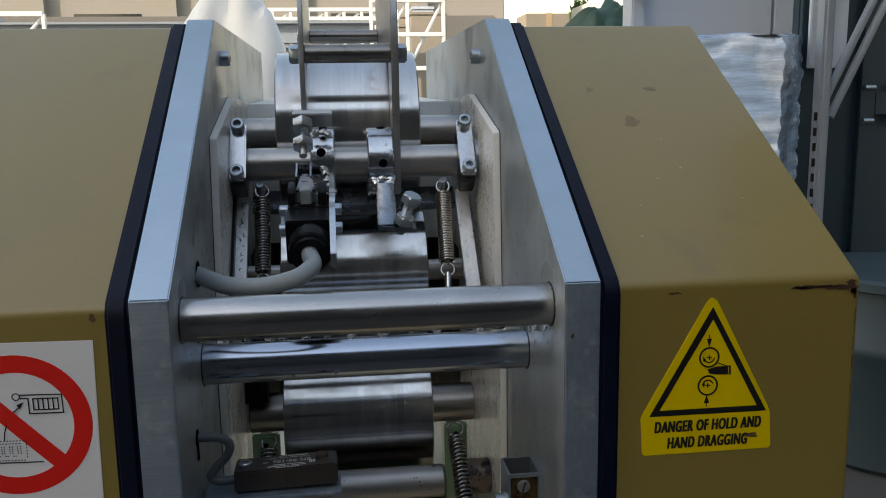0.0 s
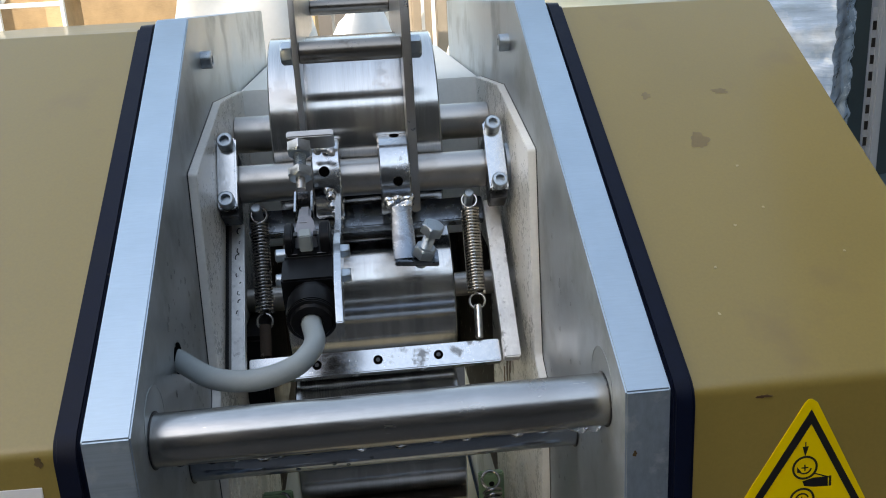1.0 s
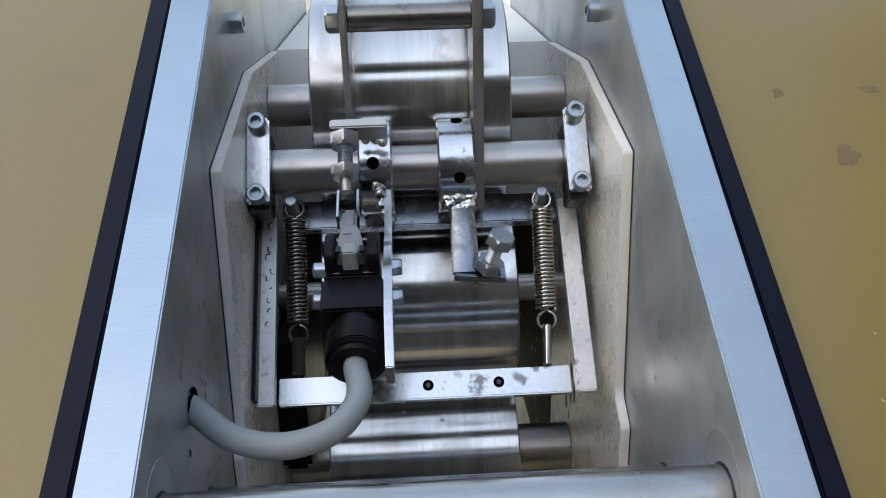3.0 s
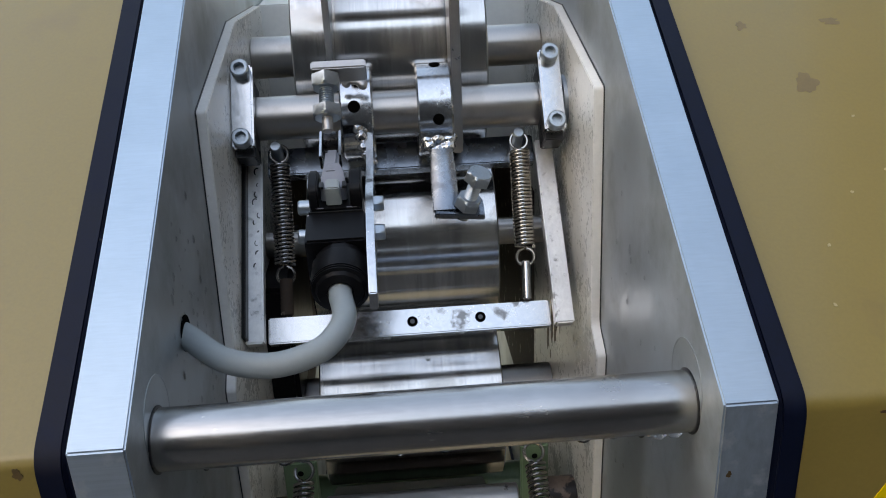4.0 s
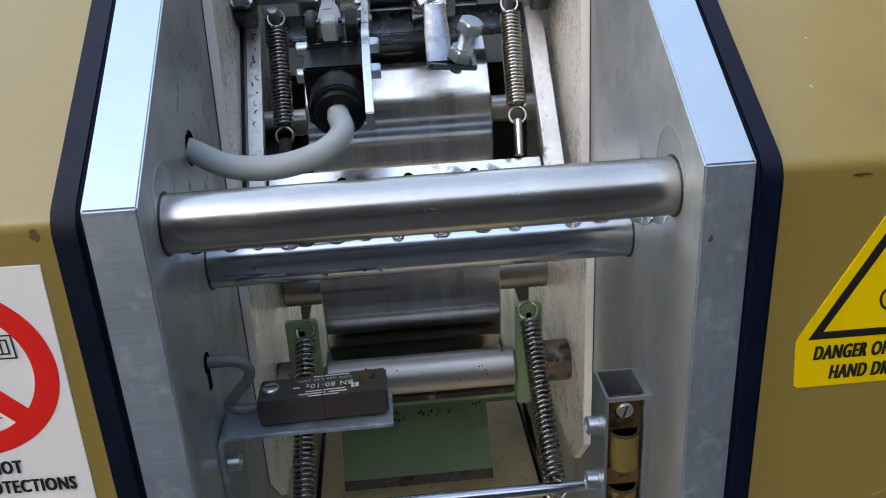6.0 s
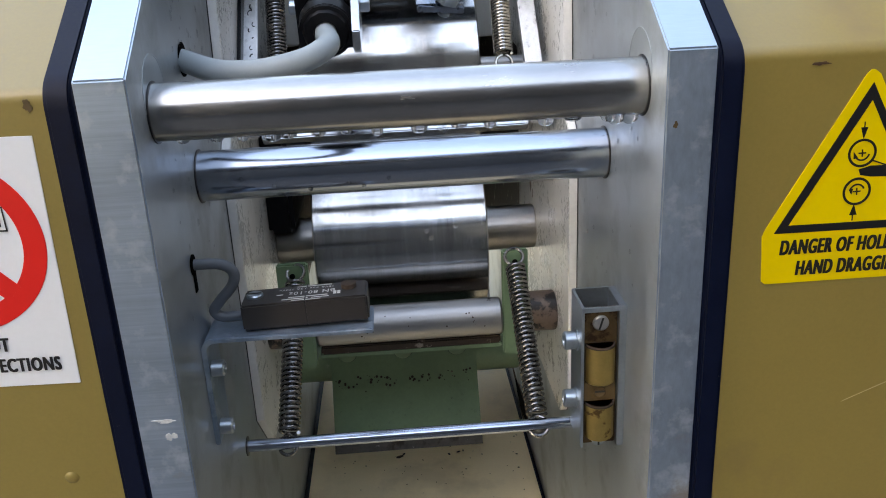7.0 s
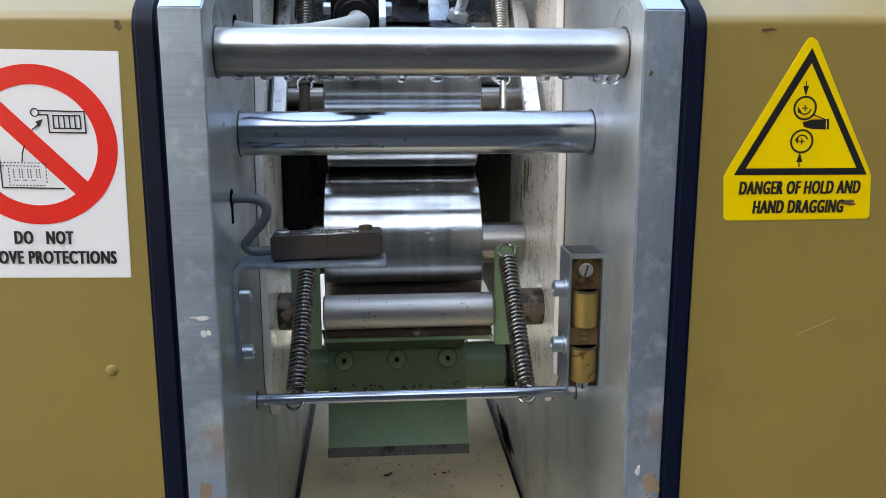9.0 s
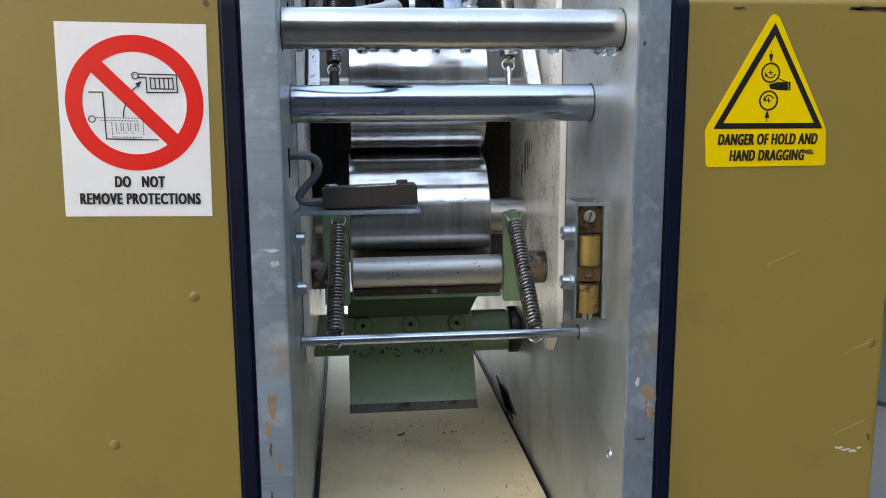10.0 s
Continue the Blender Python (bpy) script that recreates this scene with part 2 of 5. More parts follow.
CONCRETE = material("yard_concrete", (0.062, 0.060, 0.058), 0.8, 0.0, 0.18, 1.2, 40, (1, 1, 1), 0.4, 0.08,
                    spots=(0.052, 0.051, 0.05), spot_scale=1.7, spot_level=0.6, depth=0.004)
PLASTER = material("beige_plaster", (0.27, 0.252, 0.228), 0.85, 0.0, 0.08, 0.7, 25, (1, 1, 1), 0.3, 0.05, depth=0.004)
SHADE_WALL = material("dark_shade_wall", (0.048, 0.048, 0.052), 0.8, 0.0, 0.15, 1.0, 20, (1, 1, 1), 0.4, 0.05, depth=0.004)
GREY_WALL = material("grey_block_wall", (0.145, 0.14, 0.135), 0.85, 0.0, 0.12, 1.0, 20, (1, 1, 1), 0.4, 0.05, depth=0.004)
WINDOW_DARK = material("dark_window_glass", (0.03, 0.032, 0.035), 0.12, 0.0, 0.2, 2, 30, (1, 1, 1), 0.0, 0.05)
WHITE_PAINT = material("white_painted_steel", (0.72, 0.72, 0.70), 0.45, 0.0, 0.08, 8, 120, (1, 1, 1), 0.1, 0.08)
CABIN = material("light_grey_sheet_metal", (0.42, 0.475, 0.55), 0.42, 0.0, 0.04, 3, 150, (1, 1, 1), 0.08, 0.06)
GREY_PAINT = material("grey_painted_steel", (0.23, 0.265, 0.31), 0.42, 0.0, 0.08, 12, 150, (1, 1, 1), 0.1, 0.08)
DOOR_GREEN = material("dark_green_paint", (0.008, 0.026, 0.040), 0.5, 0.0, 0.2, 6, 120, (1, 1, 1), 0.1, 0.1)
TARP_GREEN = material("green_tarpaulin", (0.012, 0.050, 0.030), 0.45, 0.0, 0.2, 14, 120, (1, 1, 1), 0.3, 0.1)
TARP_WHITE = material("white_plastic_sheet", (0.80, 0.80, 0.78), 0.42, 0.0, 0.05, 6, 60, (1, 1, 1), 0.3, 0.1, depth=0.003)
WOOD = material("raw_timber", (0.40, 0.29, 0.17), 0.75, 0.0, 0.25, 6, 90, (0.2, 4, 4), 0.3, 0.05, random_tint=0.2)
CARDBOARD = material("brown_cardboard", (0.27, 0.235, 0.19), 0.8, 0.0, 0.1, 8, 90, (1, 1, 1), 0.2, 0.05)
WRAP = material("stretch_film", (0.30, 0.42, 0.60), 0.24, 0.0, 0.30, 6, 20, (0.4, 0.4, 2.6), 0.9, 0.1, coat=0.6, depth=0.010,
                spots=(0.66, 0.72, 0.80), spot_scale=5, spot_level=0.50, soft=0.22)
DRUM = material("dark_blue_grey_plastic", (0.020, 0.042, 0.055), 0.6, 0.0, 0.08, 8, 120, (1, 1, 1), 0.1, 0.08)
LEAF = material("far_foliage", (0.06, 0.10, 0.04), 0.7, 0.0, 0.4, 2, 20, (1, 1, 1), 0.3, 0.05)
WHITE_EDGE = material("pale_plate_edge", (0.80, 0.79, 0.76), 0.45, 0.0, 0.10, 16, 300, (1, 1, 1), 0.12, 0.1,
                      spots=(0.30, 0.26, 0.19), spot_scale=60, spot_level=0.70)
ROLLER_ALU = material("dull_aluminium_roller", (0.45, 0.44, 0.43), 0.45, 1.0, 0.1, 20, 400, (6, 1, 1), 0.12, 0.1,
                      spots=(0.10, 0.08, 0.07), spot_scale=60, spot_level=0.70, spot_rough=0.7)
WATER = bpy.data.materials.new("water")
WATER.use_nodes = True
_w = WATER.node_tree.nodes["Principled BSDF"]
_w.inputs["Transmission Weight"].default_value, _w.inputs["Roughness"].default_value = 1.0, 0.02
_w.inputs["IOR"].default_value = 1.33


# ---- helpers for building ----
def thing(name, base, label, category, group="", kind=""):
    ob = new(name)
    ob.location = base
    ob.empty_display_size = 0.02
    return tagged(ob, label, category, group, kind)


def base_of(ob):
    v = Vector((0, 0, 0))
    while ob:
        v += ob.location
        ob = ob.parent
    return v


def finish(bm, name, mat, shift, angle=38):
    bm.normal_update()
    for f in bm.faces:
        f.smooth = True
    for e in bm.edges:
        e.smooth = len(e.link_faces) == 2 and e.calc_face_angle(0) < radians(angle)
    bm.transform(Matrix.Translation(-shift))
    me = bpy.data.meshes.new(name)
    bm.to_mesh(me)
    bm.free()
    me.materials.append(mat)
    return me


def part(name, bm, mat, parent, label=""):
    """A bmesh in world coordinates becomes one mesh object under parent."""
    b = base_of(parent)
    ob = new(name, finish(bm, name, mat, b))
    ob.parent = parent
    return tagged(ob, label)


def single(name, bm, mat, base, label, category, group="", kind=""):
    """A bmesh in world coordinates becomes one top-level object with its origin at base."""
    ob = new(name, finish(bm, name, mat, Vector(base)))
    ob.location = base
    return tagged(ob, label, category, group, kind)


def basis(axis, up=(0, 0, 1)):
    a = Vector(axis).normalized()
    u = Vector(up)
    if abs(a.dot(u.normalized())) > 0.98:
        u = Vector((1, 0, 0))
    s = u.cross(a).normalized()
    return a, s, a.cross(s).normalized()


def soften(bm, width, faces=None, seg=2, angle=30):
    if width <= 0:
        return
    edges = [e for e in bm.edges if len(e.link_faces) == 2 and e.calc_face_angle(0) > radians(angle)
             and (faces is None or all(f in faces for f in e.link_faces))]
    bmesh.ops.bevel(bm, geom=edges, offset=width, segments=seg, affect="EDGES", clamp_overlap=True)


def box(x0, x1, y0, y1, z0, z1, bev=0.001, bm=None, seg=2, m=None):
    b = bmesh.new()
    bmesh.ops.create_cube(b, size=1, matrix=Matrix.LocRotScale(((x0 + x1) / 2, (y0 + y1) / 2, (z0 + z1) / 2), None,
                                                               (x1 - x0, y1 - y0, z1 - z0)))
    soften(b, bev, seg=seg)
    if m:
        b.transform(m)
    return merge(bm, b)


def merge(bm, b):
    if bm is None:
        return b
    me = bpy.data.meshes.new("tmp")
    b.to_mesh(me)
    b.free()
    bm.from_mesh(me)
    bpy.data.meshes.remove(me)
    return bm


def prism(profile, x0, x1, bev=0.001, bm=None, seg=2):
    """Extrudes a profile of (y, z) points along x."""
    b = bmesh.new()
    lo = [b.verts.new((x0, y, z)) for y, z in profile]
    f = b.faces.new(lo)
    r = bmesh.ops.extrude_face_region(b, geom=[f])
    bmesh.ops.translate(b, vec=(x1 - x0, 0, 0), verts=[v for v in r["geom"] if isinstance(v, bmesh.types.BMVert)])
    bmesh.ops.recalc_face_normals(b, faces=b.faces[:])
    soften(b, bev, seg=seg)
    return merge(bm, b)


def fillet(profile, radii, steps=6):
    """Rounds the corners of a profile: radii gives a radius by the corner's index."""
    out, n = [], len(profile)
    for i, p in enumerate(profile):
        r = radii.get(i, 0)
        if not r:
            out.append(p)
            continue
        c, a, b = Vector(p), Vector(profile[i - 1]), Vector(profile[(i + 1) % n])
        u, v = (a - c).normalized(), (b - c).normalized()
        half = u.angle(v) / 2
        t, q = r / math.tan(half), (u + v).normalized() * (r / math.sin(half))
        w0, w1 = u * t - q, v * t - q
        turn = math.atan2(w0.x * w1.y - w0.y * w1.x, w0.dot(w1))
        for k in range(steps + 1):
            d = Matrix.Rotation(turn * k / steps, 2) @ w0
            out.append((c.x + q.x + d.x, c.y + q.y + d.y))
    return out


def ends_softened(bm, width, x0, x1):
    """Bevels only the edges round the two end faces of a prism along x."""
    edges = [e for e in bm.edges if all(abs(v.co.x - x0) < 1e-6 for v in e.verts) or all(abs(v.co.x - x1) < 1e-6 for v in e.verts)]
    bmesh.ops.bevel(bm, geom=edges, offset=width, segments=3, affect="EDGES", clamp_overlap=True)
    return bm


def flat(points, plane_y, thick, bm=None, bev=0.0):
    """A thin piece with its outline of (x, z) points, standing proud of the plane y towards -y."""
    b = bmesh.new()
    f = b.faces.new([b.verts.new((x, plane_y, z)) for x, z in points])
    r = bmesh.ops.extrude_face_region(b, geom=[f])
    bmesh.ops.translate(b, vec=(0, -thick, 0), verts=[v for v in r["geom"] if isinstance(v, bmesh.types.BMVert)])
    bmesh.ops.recalc_face_normals(b, faces=b.faces[:])
    soften(b, bev)
    return merge(bm, b)


def revolve(profile, origin, axis, seg=32, bm=None, hexes=(), up=(0, 0, 1)):
    """Turns a profile of (radius, height) round an axis; rows listed in hexes are six-sided. Open ends are capped."""
    b = bmesh.new()
    a, s, u = basis(axis, up)
    o = Vector(origin)
    rings = []
    for k, (r, h) in enumerate(profile):
        ring = []
        for i in range(seg):
            t = 2 * math.pi * i / seg
            q = r
            if k in hexes:
                q = r / math.cos(((t + math.pi / 6) % (math.pi / 3)) - math.pi / 6)
            ring.append(b.verts.new(o + a * h + (s * math.cos(t) + u * math.sin(t)) * q))
        rings.append(ring)
    for p, n2 in zip(rings, rings[1:]):
        for i in range(seg):
            b.faces.new((p[i], p[(i + 1) % seg], n2[(i + 1) % seg], n2[i]))
    b.faces.new(rings[0][::-1])
    b.faces.new(rings[-1])
    bmesh.ops.recalc_face_normals(b, faces=b.faces[:])
    return merge(bm, b)


def rod(p0, p1, r, bm=None, seg=32, bev=0.0008):
    p0, p1 = Vector(p0), Vector(p1)
    n2 = (p1 - p0).length
    bev = min(bev, r * 0.4, n2 * 0.3)
    return revolve([(r - bev, 0), (r, bev), (r, n2 - bev), (r - bev, n2)], p0, p1 - p0, seg, bm)


def sweep(points, r, bm=None, seg=12, closed=False):
    """A round wire along points."""
    b = bmesh.new()
    pts = [Vector(p) for p in points]
    rings, prev = [], None
    for i, p in enumerate(pts):
        d = (pts[min(i + 1, len(pts) - 1)] - pts[max(i - 1, 0)]).normalized()
        if prev is None:
            _, s, u = basis(d)
        else:
            s = (prev - d * prev.dot(d)).normalized()
            u = d.cross(s)
        prev = s
        rings.append([b.verts.new(p + (s * math.cos(2 * math.pi * k / seg) + u * math.sin(2 * math.pi * k / seg)) * r) for k in range(seg)])
    for p, q in zip(rings, rings[1:]):
        for k in range(seg):
            b.faces.new((p[k], p[(k + 1) % seg], q[(k + 1) % seg], q[k]))
    b.faces.new(rings[0][::-1])
    b.faces.new(rings[-1])
    bmesh.ops.recalc_face_normals(b, faces=b.faces[:])
    return merge(bm, b)


def spline(points, steps=10):
    """Catmull-Rom through points."""
    p = [Vector(q) for q in points]
    p = [p[0] * 2 - p[1]] + p + [p[-1] * 2 - p[-2]]
    out = []
    for i in range(1, len(p) - 2):
        for k in range(steps):
            t = k / steps
            a, b, c, d = p[i - 1], p[i], p[i + 1], p[i + 2]
            out.append(0.5 * ((2 * b) + (c - a) * t + (2 * a - 5 * b + 4 * c - d) * t * t + (3 * b - a - 3 * c + d) * t ** 3))
    out.append(p[-2])
    return out


def weld_run(points, r, seed):
    """Lumpy weld metal: overlapping uneven beads along points."""
    rw = random.Random(seed)
    bm = bmesh.new()
    for p in points:
        for k in range(3):
            q = Vector(p) + Vector((rw.uniform(-1, 1), rw.uniform(-1, 1), rw.uniform(-1, 1))) * r * 0.28
            m = Matrix.LocRotScale(q, Vector((rw.uniform(0, 3), rw.uniform(0, 3), 0)).to_track_quat("X", "Z"), (rw.uniform(0.8, 1.2), rw.uniform(0.7, 1.1), rw.uniform(0.6, 0.95)))
            bmesh.ops.create_icosphere(bm, subdivisions=3, radius=r, matrix=m)
    me = bpy.data.meshes.new("weld")
    bm.to_mesh(me)
    bm.free()
    tmp = new("weld_tmp", me)
    mod = tmp.modifiers.new("remesh", "REMESH")
    mod.mode, mod.voxel_size = "VOXEL", r * 0.16
    whole = bpy.data.meshes.new_from_object(tmp.evaluated_get(bpy.context.evaluated_depsgraph_get()))
    bpy.data.objects.remove(tmp)
    bpy.data.meshes.remove(me)
    bm = bmesh.new()
    bm.from_mesh(whole)
    bpy.data.meshes.remove(whole)
    for k in range(3):
        bmesh.ops.smooth_vert(bm, verts=bm.verts[:], factor=0.5, use_axis_x=True, use_axis_y=True, use_axis_z=True)
    bm.normal_update()
    for v in bm.verts:
        v.co += v.normal * r * 0.10 * noise.noise(v.co * 420)
    return bm


def threaded(p0, p1, r, pitch=0.0016):
    """A threaded shank between two points."""
    p0, p1 = Vector(p0), Vector(p1)
    n = max(2, int((p1 - p0).length / pitch))
    prof = []
    for k in range(n):
        prof += [(r * 0.84, pitch * k), (r, pitch * (k + 0.5))]
    prof.append((r * 0.84, pitch * n))
    return revolve(prof, p0, p1 - p0, 20)


def cap_screw(parent, origin, axis, r=0.0065, h=0.008, mat=None, name="cap_screw"):
    """Socket head: axis points out of the surface."""
    hexr = r * 0.52
    bm = revolve([(r, 0), (r, h - 0.001), (r - 0.001, h), (hexr + 0.0004, h), (hexr, h - 0.0004), (hexr, h * 0.4)], origin, axis, 24, hexes=(4, 5))
    return part(name, bm, mat or ZINC, parent)


def hex_bolt(parent, origin, axis, af=0.013, h=0.006, mat=None, name="hex_bolt", up=(0, 0, 1)):
    r = af / 2
    bm = revolve([(r, 0), (r, h * 0.82), (r * 0.93, h), (r * 0.5, h)], origin, axis, 24, hexes=(0, 1), up=up)
    return part(name, bm, mat or ZINC, parent)


def slot_screw(parent, origin, axis, r=0.0045, h=0.0018, mat=None, slot=(1, 0, 0)):
    a, s, u = basis(axis, slot)
    o = Vector(origin)
    bm = revolve([(r, 0), (r, h * 0.6), (r * 0.85, h)], o, axis, 24)
    sc = part("slotted_screw", bm, mat or ZINC, parent)
    m = Matrix((( *s, ), ( *u, ), ( *a, ))).transposed().to_4x4()
    m.translation = o + a * h
    part("slot", box(-0.0006, 0.0006, -r * 0.8, r * 0.8, -0.0002, 0.00025, 0, m=m), SIGN_BLACK, sc)
    return sc


def lettering(body, width, height, m, mat, parent, name="lettering", bold=0.02, heavy=0.0, slant=0.0):
    """Words centred at m's origin, scaled to the width and height given; heavy thickens the upright strokes alone."""
    c = bpy.data.curves.new("text", "FONT")
    c.body, c.size, c.align_x, c.align_y = body, 1.0, "CENTER", "CENTER"
    c.offset, c.resolution_u, c.space_character = bold, 3, 1.14
    tmp = new("text_tmp", c)
    me = bpy.data.meshes.new_from_object(tmp.evaluated_get(bpy.context.evaluated_depsgraph_get()))
    bpy.data.objects.remove(tmp)
    bpy.data.curves.remove(c)
    xs, ys = [v.co.x for v in me.vertices], [v.co.y for v in me.vertices]
    sx, sy = width / (max(xs) - min(xs)), height / (max(ys) - min(ys))
    lean = Matrix.Identity(4)
    lean[0][1] = slant
    me.transform(m @ lean @ Matrix.Diagonal((sx, sy, 1, 1)) @ Matrix.Translation((-(max(xs) + min(xs)) / 2, -(max(ys) + min(ys)) / 2, 0)))
    me.transform(Matrix.Translation(-base_of(parent)))
    if heavy:
        across, out = (m.to_3x3() @ Vector((1, 0, 0))).normalized(), (m.to_3x3() @ Vector((0, 0, 1))).normalized()
        up = out.cross(across)
        bm = bmesh.new()
        for k, j in itertools.product((-1.0, -0.5, 0.0, 0.5, 1.0), (-0.35, 0.35)):
            moved = me.copy()
            moved.transform(Matrix.Translation(across * heavy * k + up * heavy * j + out * (0.00002 * k + 0.000012 * j)))
            bm.from_mesh(moved)
            bpy.data.meshes.remove(moved)
        bm.to_mesh(me)
        bm.free()
    me.materials.clear()
    me.materials.append(mat)
    me.name = name
    ob = new(name, me)
    ob.parent = parent
    return ob


def blotch(cx, cz, rx, rz, y, seed, mat, parent, name, thick=0.0003, m=None, n=14, rough=0.35):
    """A small thin uneven patch proud of a face."""
    rnd = random.Random(seed)
    waves = [(k, rnd.uniform(0, 6.28), rough * rnd.uniform(0.3, 1.0) / k ** 0.5) for k in (2, 3, 4, 5, 7, 9)]
    pts = []
    for i in range(n * 2):
        t = math.pi * i / n
        k = max(0.25, 1 + 0.8 * sum(a * math.sin(f * t + p) for f, p, a in waves))
        pts.append((cx + rx * k * math.cos(t), cz + rz * k * math.sin(t)))
    bm = flat(pts, y, thick)
    if m:
        bm.transform(m)
    return part(name, bm, mat, parent)

# ---- ground and the unseen walls added to shape the light ----
# added out of view: keeps low front sky off the bars and plates
single("wall_south", box(-2.7, 2.6, -4.6, -4.2, 0, 4.3, 0.01), SHADE_WALL, (0, -4.4, 0), "unseen dark wall added to hold back light from the front", "wall", kind="structure")
single("ground", box(-60, 60, -60, 60, -0.1, 0.0, 0), CONCRETE, (0, 0, 0), "grey stained concrete yard floor", "ground", kind="structure")

# added out of view: darkens the faces that look east
single("wall_east", box(2.2, 2.6, -4.2, 1.5, 0, 5.0, 0.01), SHADE_WALL, (2.4, -1.3, 0), "unseen dark wall added to block sky light from the right", "wall", kind="structure")
# sun blocker outside the view, so machine and pallet stand in its shadow
single("wall_west", box(-7.4, -7.0, -8.0, -2.0, 0, 12.0, 0.01), SHADE_WALL, (-7.2, -5.0, 0), "unseen tall wall added to keep the sun off the machine", "wall", kind="structure")

# ---- side plates of the machine ----
INNER, OUTER = {-1: -0.1295, 1: 0.1345}, {-1: -0.1550, 1: 0.1598}
PLATE_PROFILE = [(0, 0.12), (0, 1.05), (0.310, 1.255), (0.86, 1.255), (0.86, 0.12)]


def side_plate(s):
    side = thing("side_plate", (s * 0.145, 0.4, 0.12), "thick milled aluminium side plate with a sloping top edge", "machine plate", "side plates of the machine")
    x0, x1 = sorted((INNER[s], OUTER[s]))
    plate = part("plate", prism(PLATE_PROFILE, x0, x1, 0.0009), ALU, side)
    # sawn sloping edge and planed front edge of the same plate
    plate.data.materials.append(ALU_CUT)
    plate.data.materials.append(MILLED if s < 0 else ALU_DULL)
    for poly in plate.data.polygons:
        if poly.normal.z > 0.5 and poly.normal.y < 0.1 and abs(poly.normal.x) < 0.5:
            poly.material_index = 1
        elif poly.normal.y < -0.85:
            poly.material_index = 2
    cap_screw(side, (INNER[s], 0.346, 1.220), (-s, 0, 0), 0.0075, 0.009)
    return side


plate_l = side_plate(-1)
plate_r = side_plate(1)
# the cable holes
for y, z, r, q in ((0.120, 1.043, 0.0105, plate_l), (0.069, 0.9275, 0.0065, plate_l)):
    part("cable_hole", revolve([(r, 0), (r, 0.0006), (r * 0.8, 0.0009)], (INNER[-1], y, z), (1, 0, 0), 24), HOLE, q, "dark hole for a cable")
part("slot_hole", box(INNER[-1] - 0.001, INNER[-1] + 0.0007, 0.0665, 0.0715, 0.910, 0.928, 0), HOLE, plate_l, "dark slot")
cap_screw(plate_r, (INNER[1], 0.035, 0.672), (-1, 0, 0), 0.006, 0.002)
on_right = Matrix.Translation((INNER[1], 0, 0)) @ Matrix.Rotation(-math.pi / 2, 4, "Z")
blotch(-0.517, 0.5490, 0.044, 0.0125, 0.0, 131, HOLE, plate_r, "worn_notch", 0.0003, n=30, rough=0.22, m=on_right)
blotch(-0.510, 0.5500, 0.056, 0.0165, 0.0, 132, RUST_CHIP, plate_r, "brown_rim", 0.0002, n=34, rough=0.35, m=on_right)

# corrosion and scuffs on the front edges
for i, (x, z, rx, rz, q, mat) in enumerate(((-0.1465, 0.706, 0.0010, 0.0060, plate_l, STAIN), (-0.1470, 0.668, 0.0008, 0.0040, plate_l, STAIN),
                                            (0.140, 1.012, 0.0012, 0.0016, plate_r, STAIN), (-0.1460, 0.640, 0.0008, 0.0020, plate_l, STAIN),
                                            (-0.1440, 0.742, 0.0042, 0.0085, plate_l, TAN_STAIN), (-0.1475, 0.722, 0.0022, 0.0060, plate_l, TAN_STAIN), (-0.1420, 0.692, 0.0016, 0.0075, plate_l, TAN_STAIN),
                                            (0.1535, 0.738, 0.0046, 0.0085, plate_r, TAN_STAIN), (0.1555, 0.722, 0.0030, 0.0060, plate_r, TAN_STAIN), (0.1480, 0.700, 0.0040, 0.0012, plate_r, STAIN),
                                            (-0.1400, 0.862, 0.0050, 0.0012, plate_l, PALE_SCUFF), (-0.1380, 0.852, 0.0030, 0.0022, plate_l, PALE_SCUFF), (0.1440, 0.748, 0.0016, 0.0034, plate_r, PALE_SCUFF))):
    blotch(x, z, rx, rz, 0.0, 91 + i, mat, q, "corrosion", 0.00022, n=30, rough=0.45)

# ---- sheet-metal housings with rubber seals ----
COVER_PROFILE = [(0.003, 0.10), (0.003, 1.0455), (0.3150, 1.2475), (0.95, 1.2475), (0.95, 0.10)]
SLOPE = math.atan2(1.2475 - 1.0455, 0.312)


def housing(s, outer):
    h = thing("housing", (s * 0.27, 0.45, 0.10), "ochre painted sheet-metal machine housing with chipped edges", "machine housing", "housings of the machine")
    edge = 0.1746 if s > 0 else 0.1706
    x0, x1 = sorted((s * 0.163, s * outer))
    shell = part("shell", ends_softened(prism(fillet(COVER_PROFILE, {1: 0.009, 2: 0.006}), x0, x1, 0), 0.0045, x0, x1), GOLD, h)
    seal_profile = [(-0.001, 0.11), (-0.001, 1.0475), (0.3125, 1.2515), (0.90, 1.2515), (0.90, 0.11)]
    x0, x1 = sorted((OUTER[s] + s * 0.0003, s * edge))
    part("rubber_seal", ends_softened(prism(fillet(seal_profile, {1: 0.020, 2: 0.014}), x0, x1, 0), 0.0028, x0, x1), RUBBER, h, "black rubber sealing strip with worn edges")
    return h, shell


house_l, shell_l = housing(-1, 0.46)
house_r, shell_r = housing(1, 0.356)

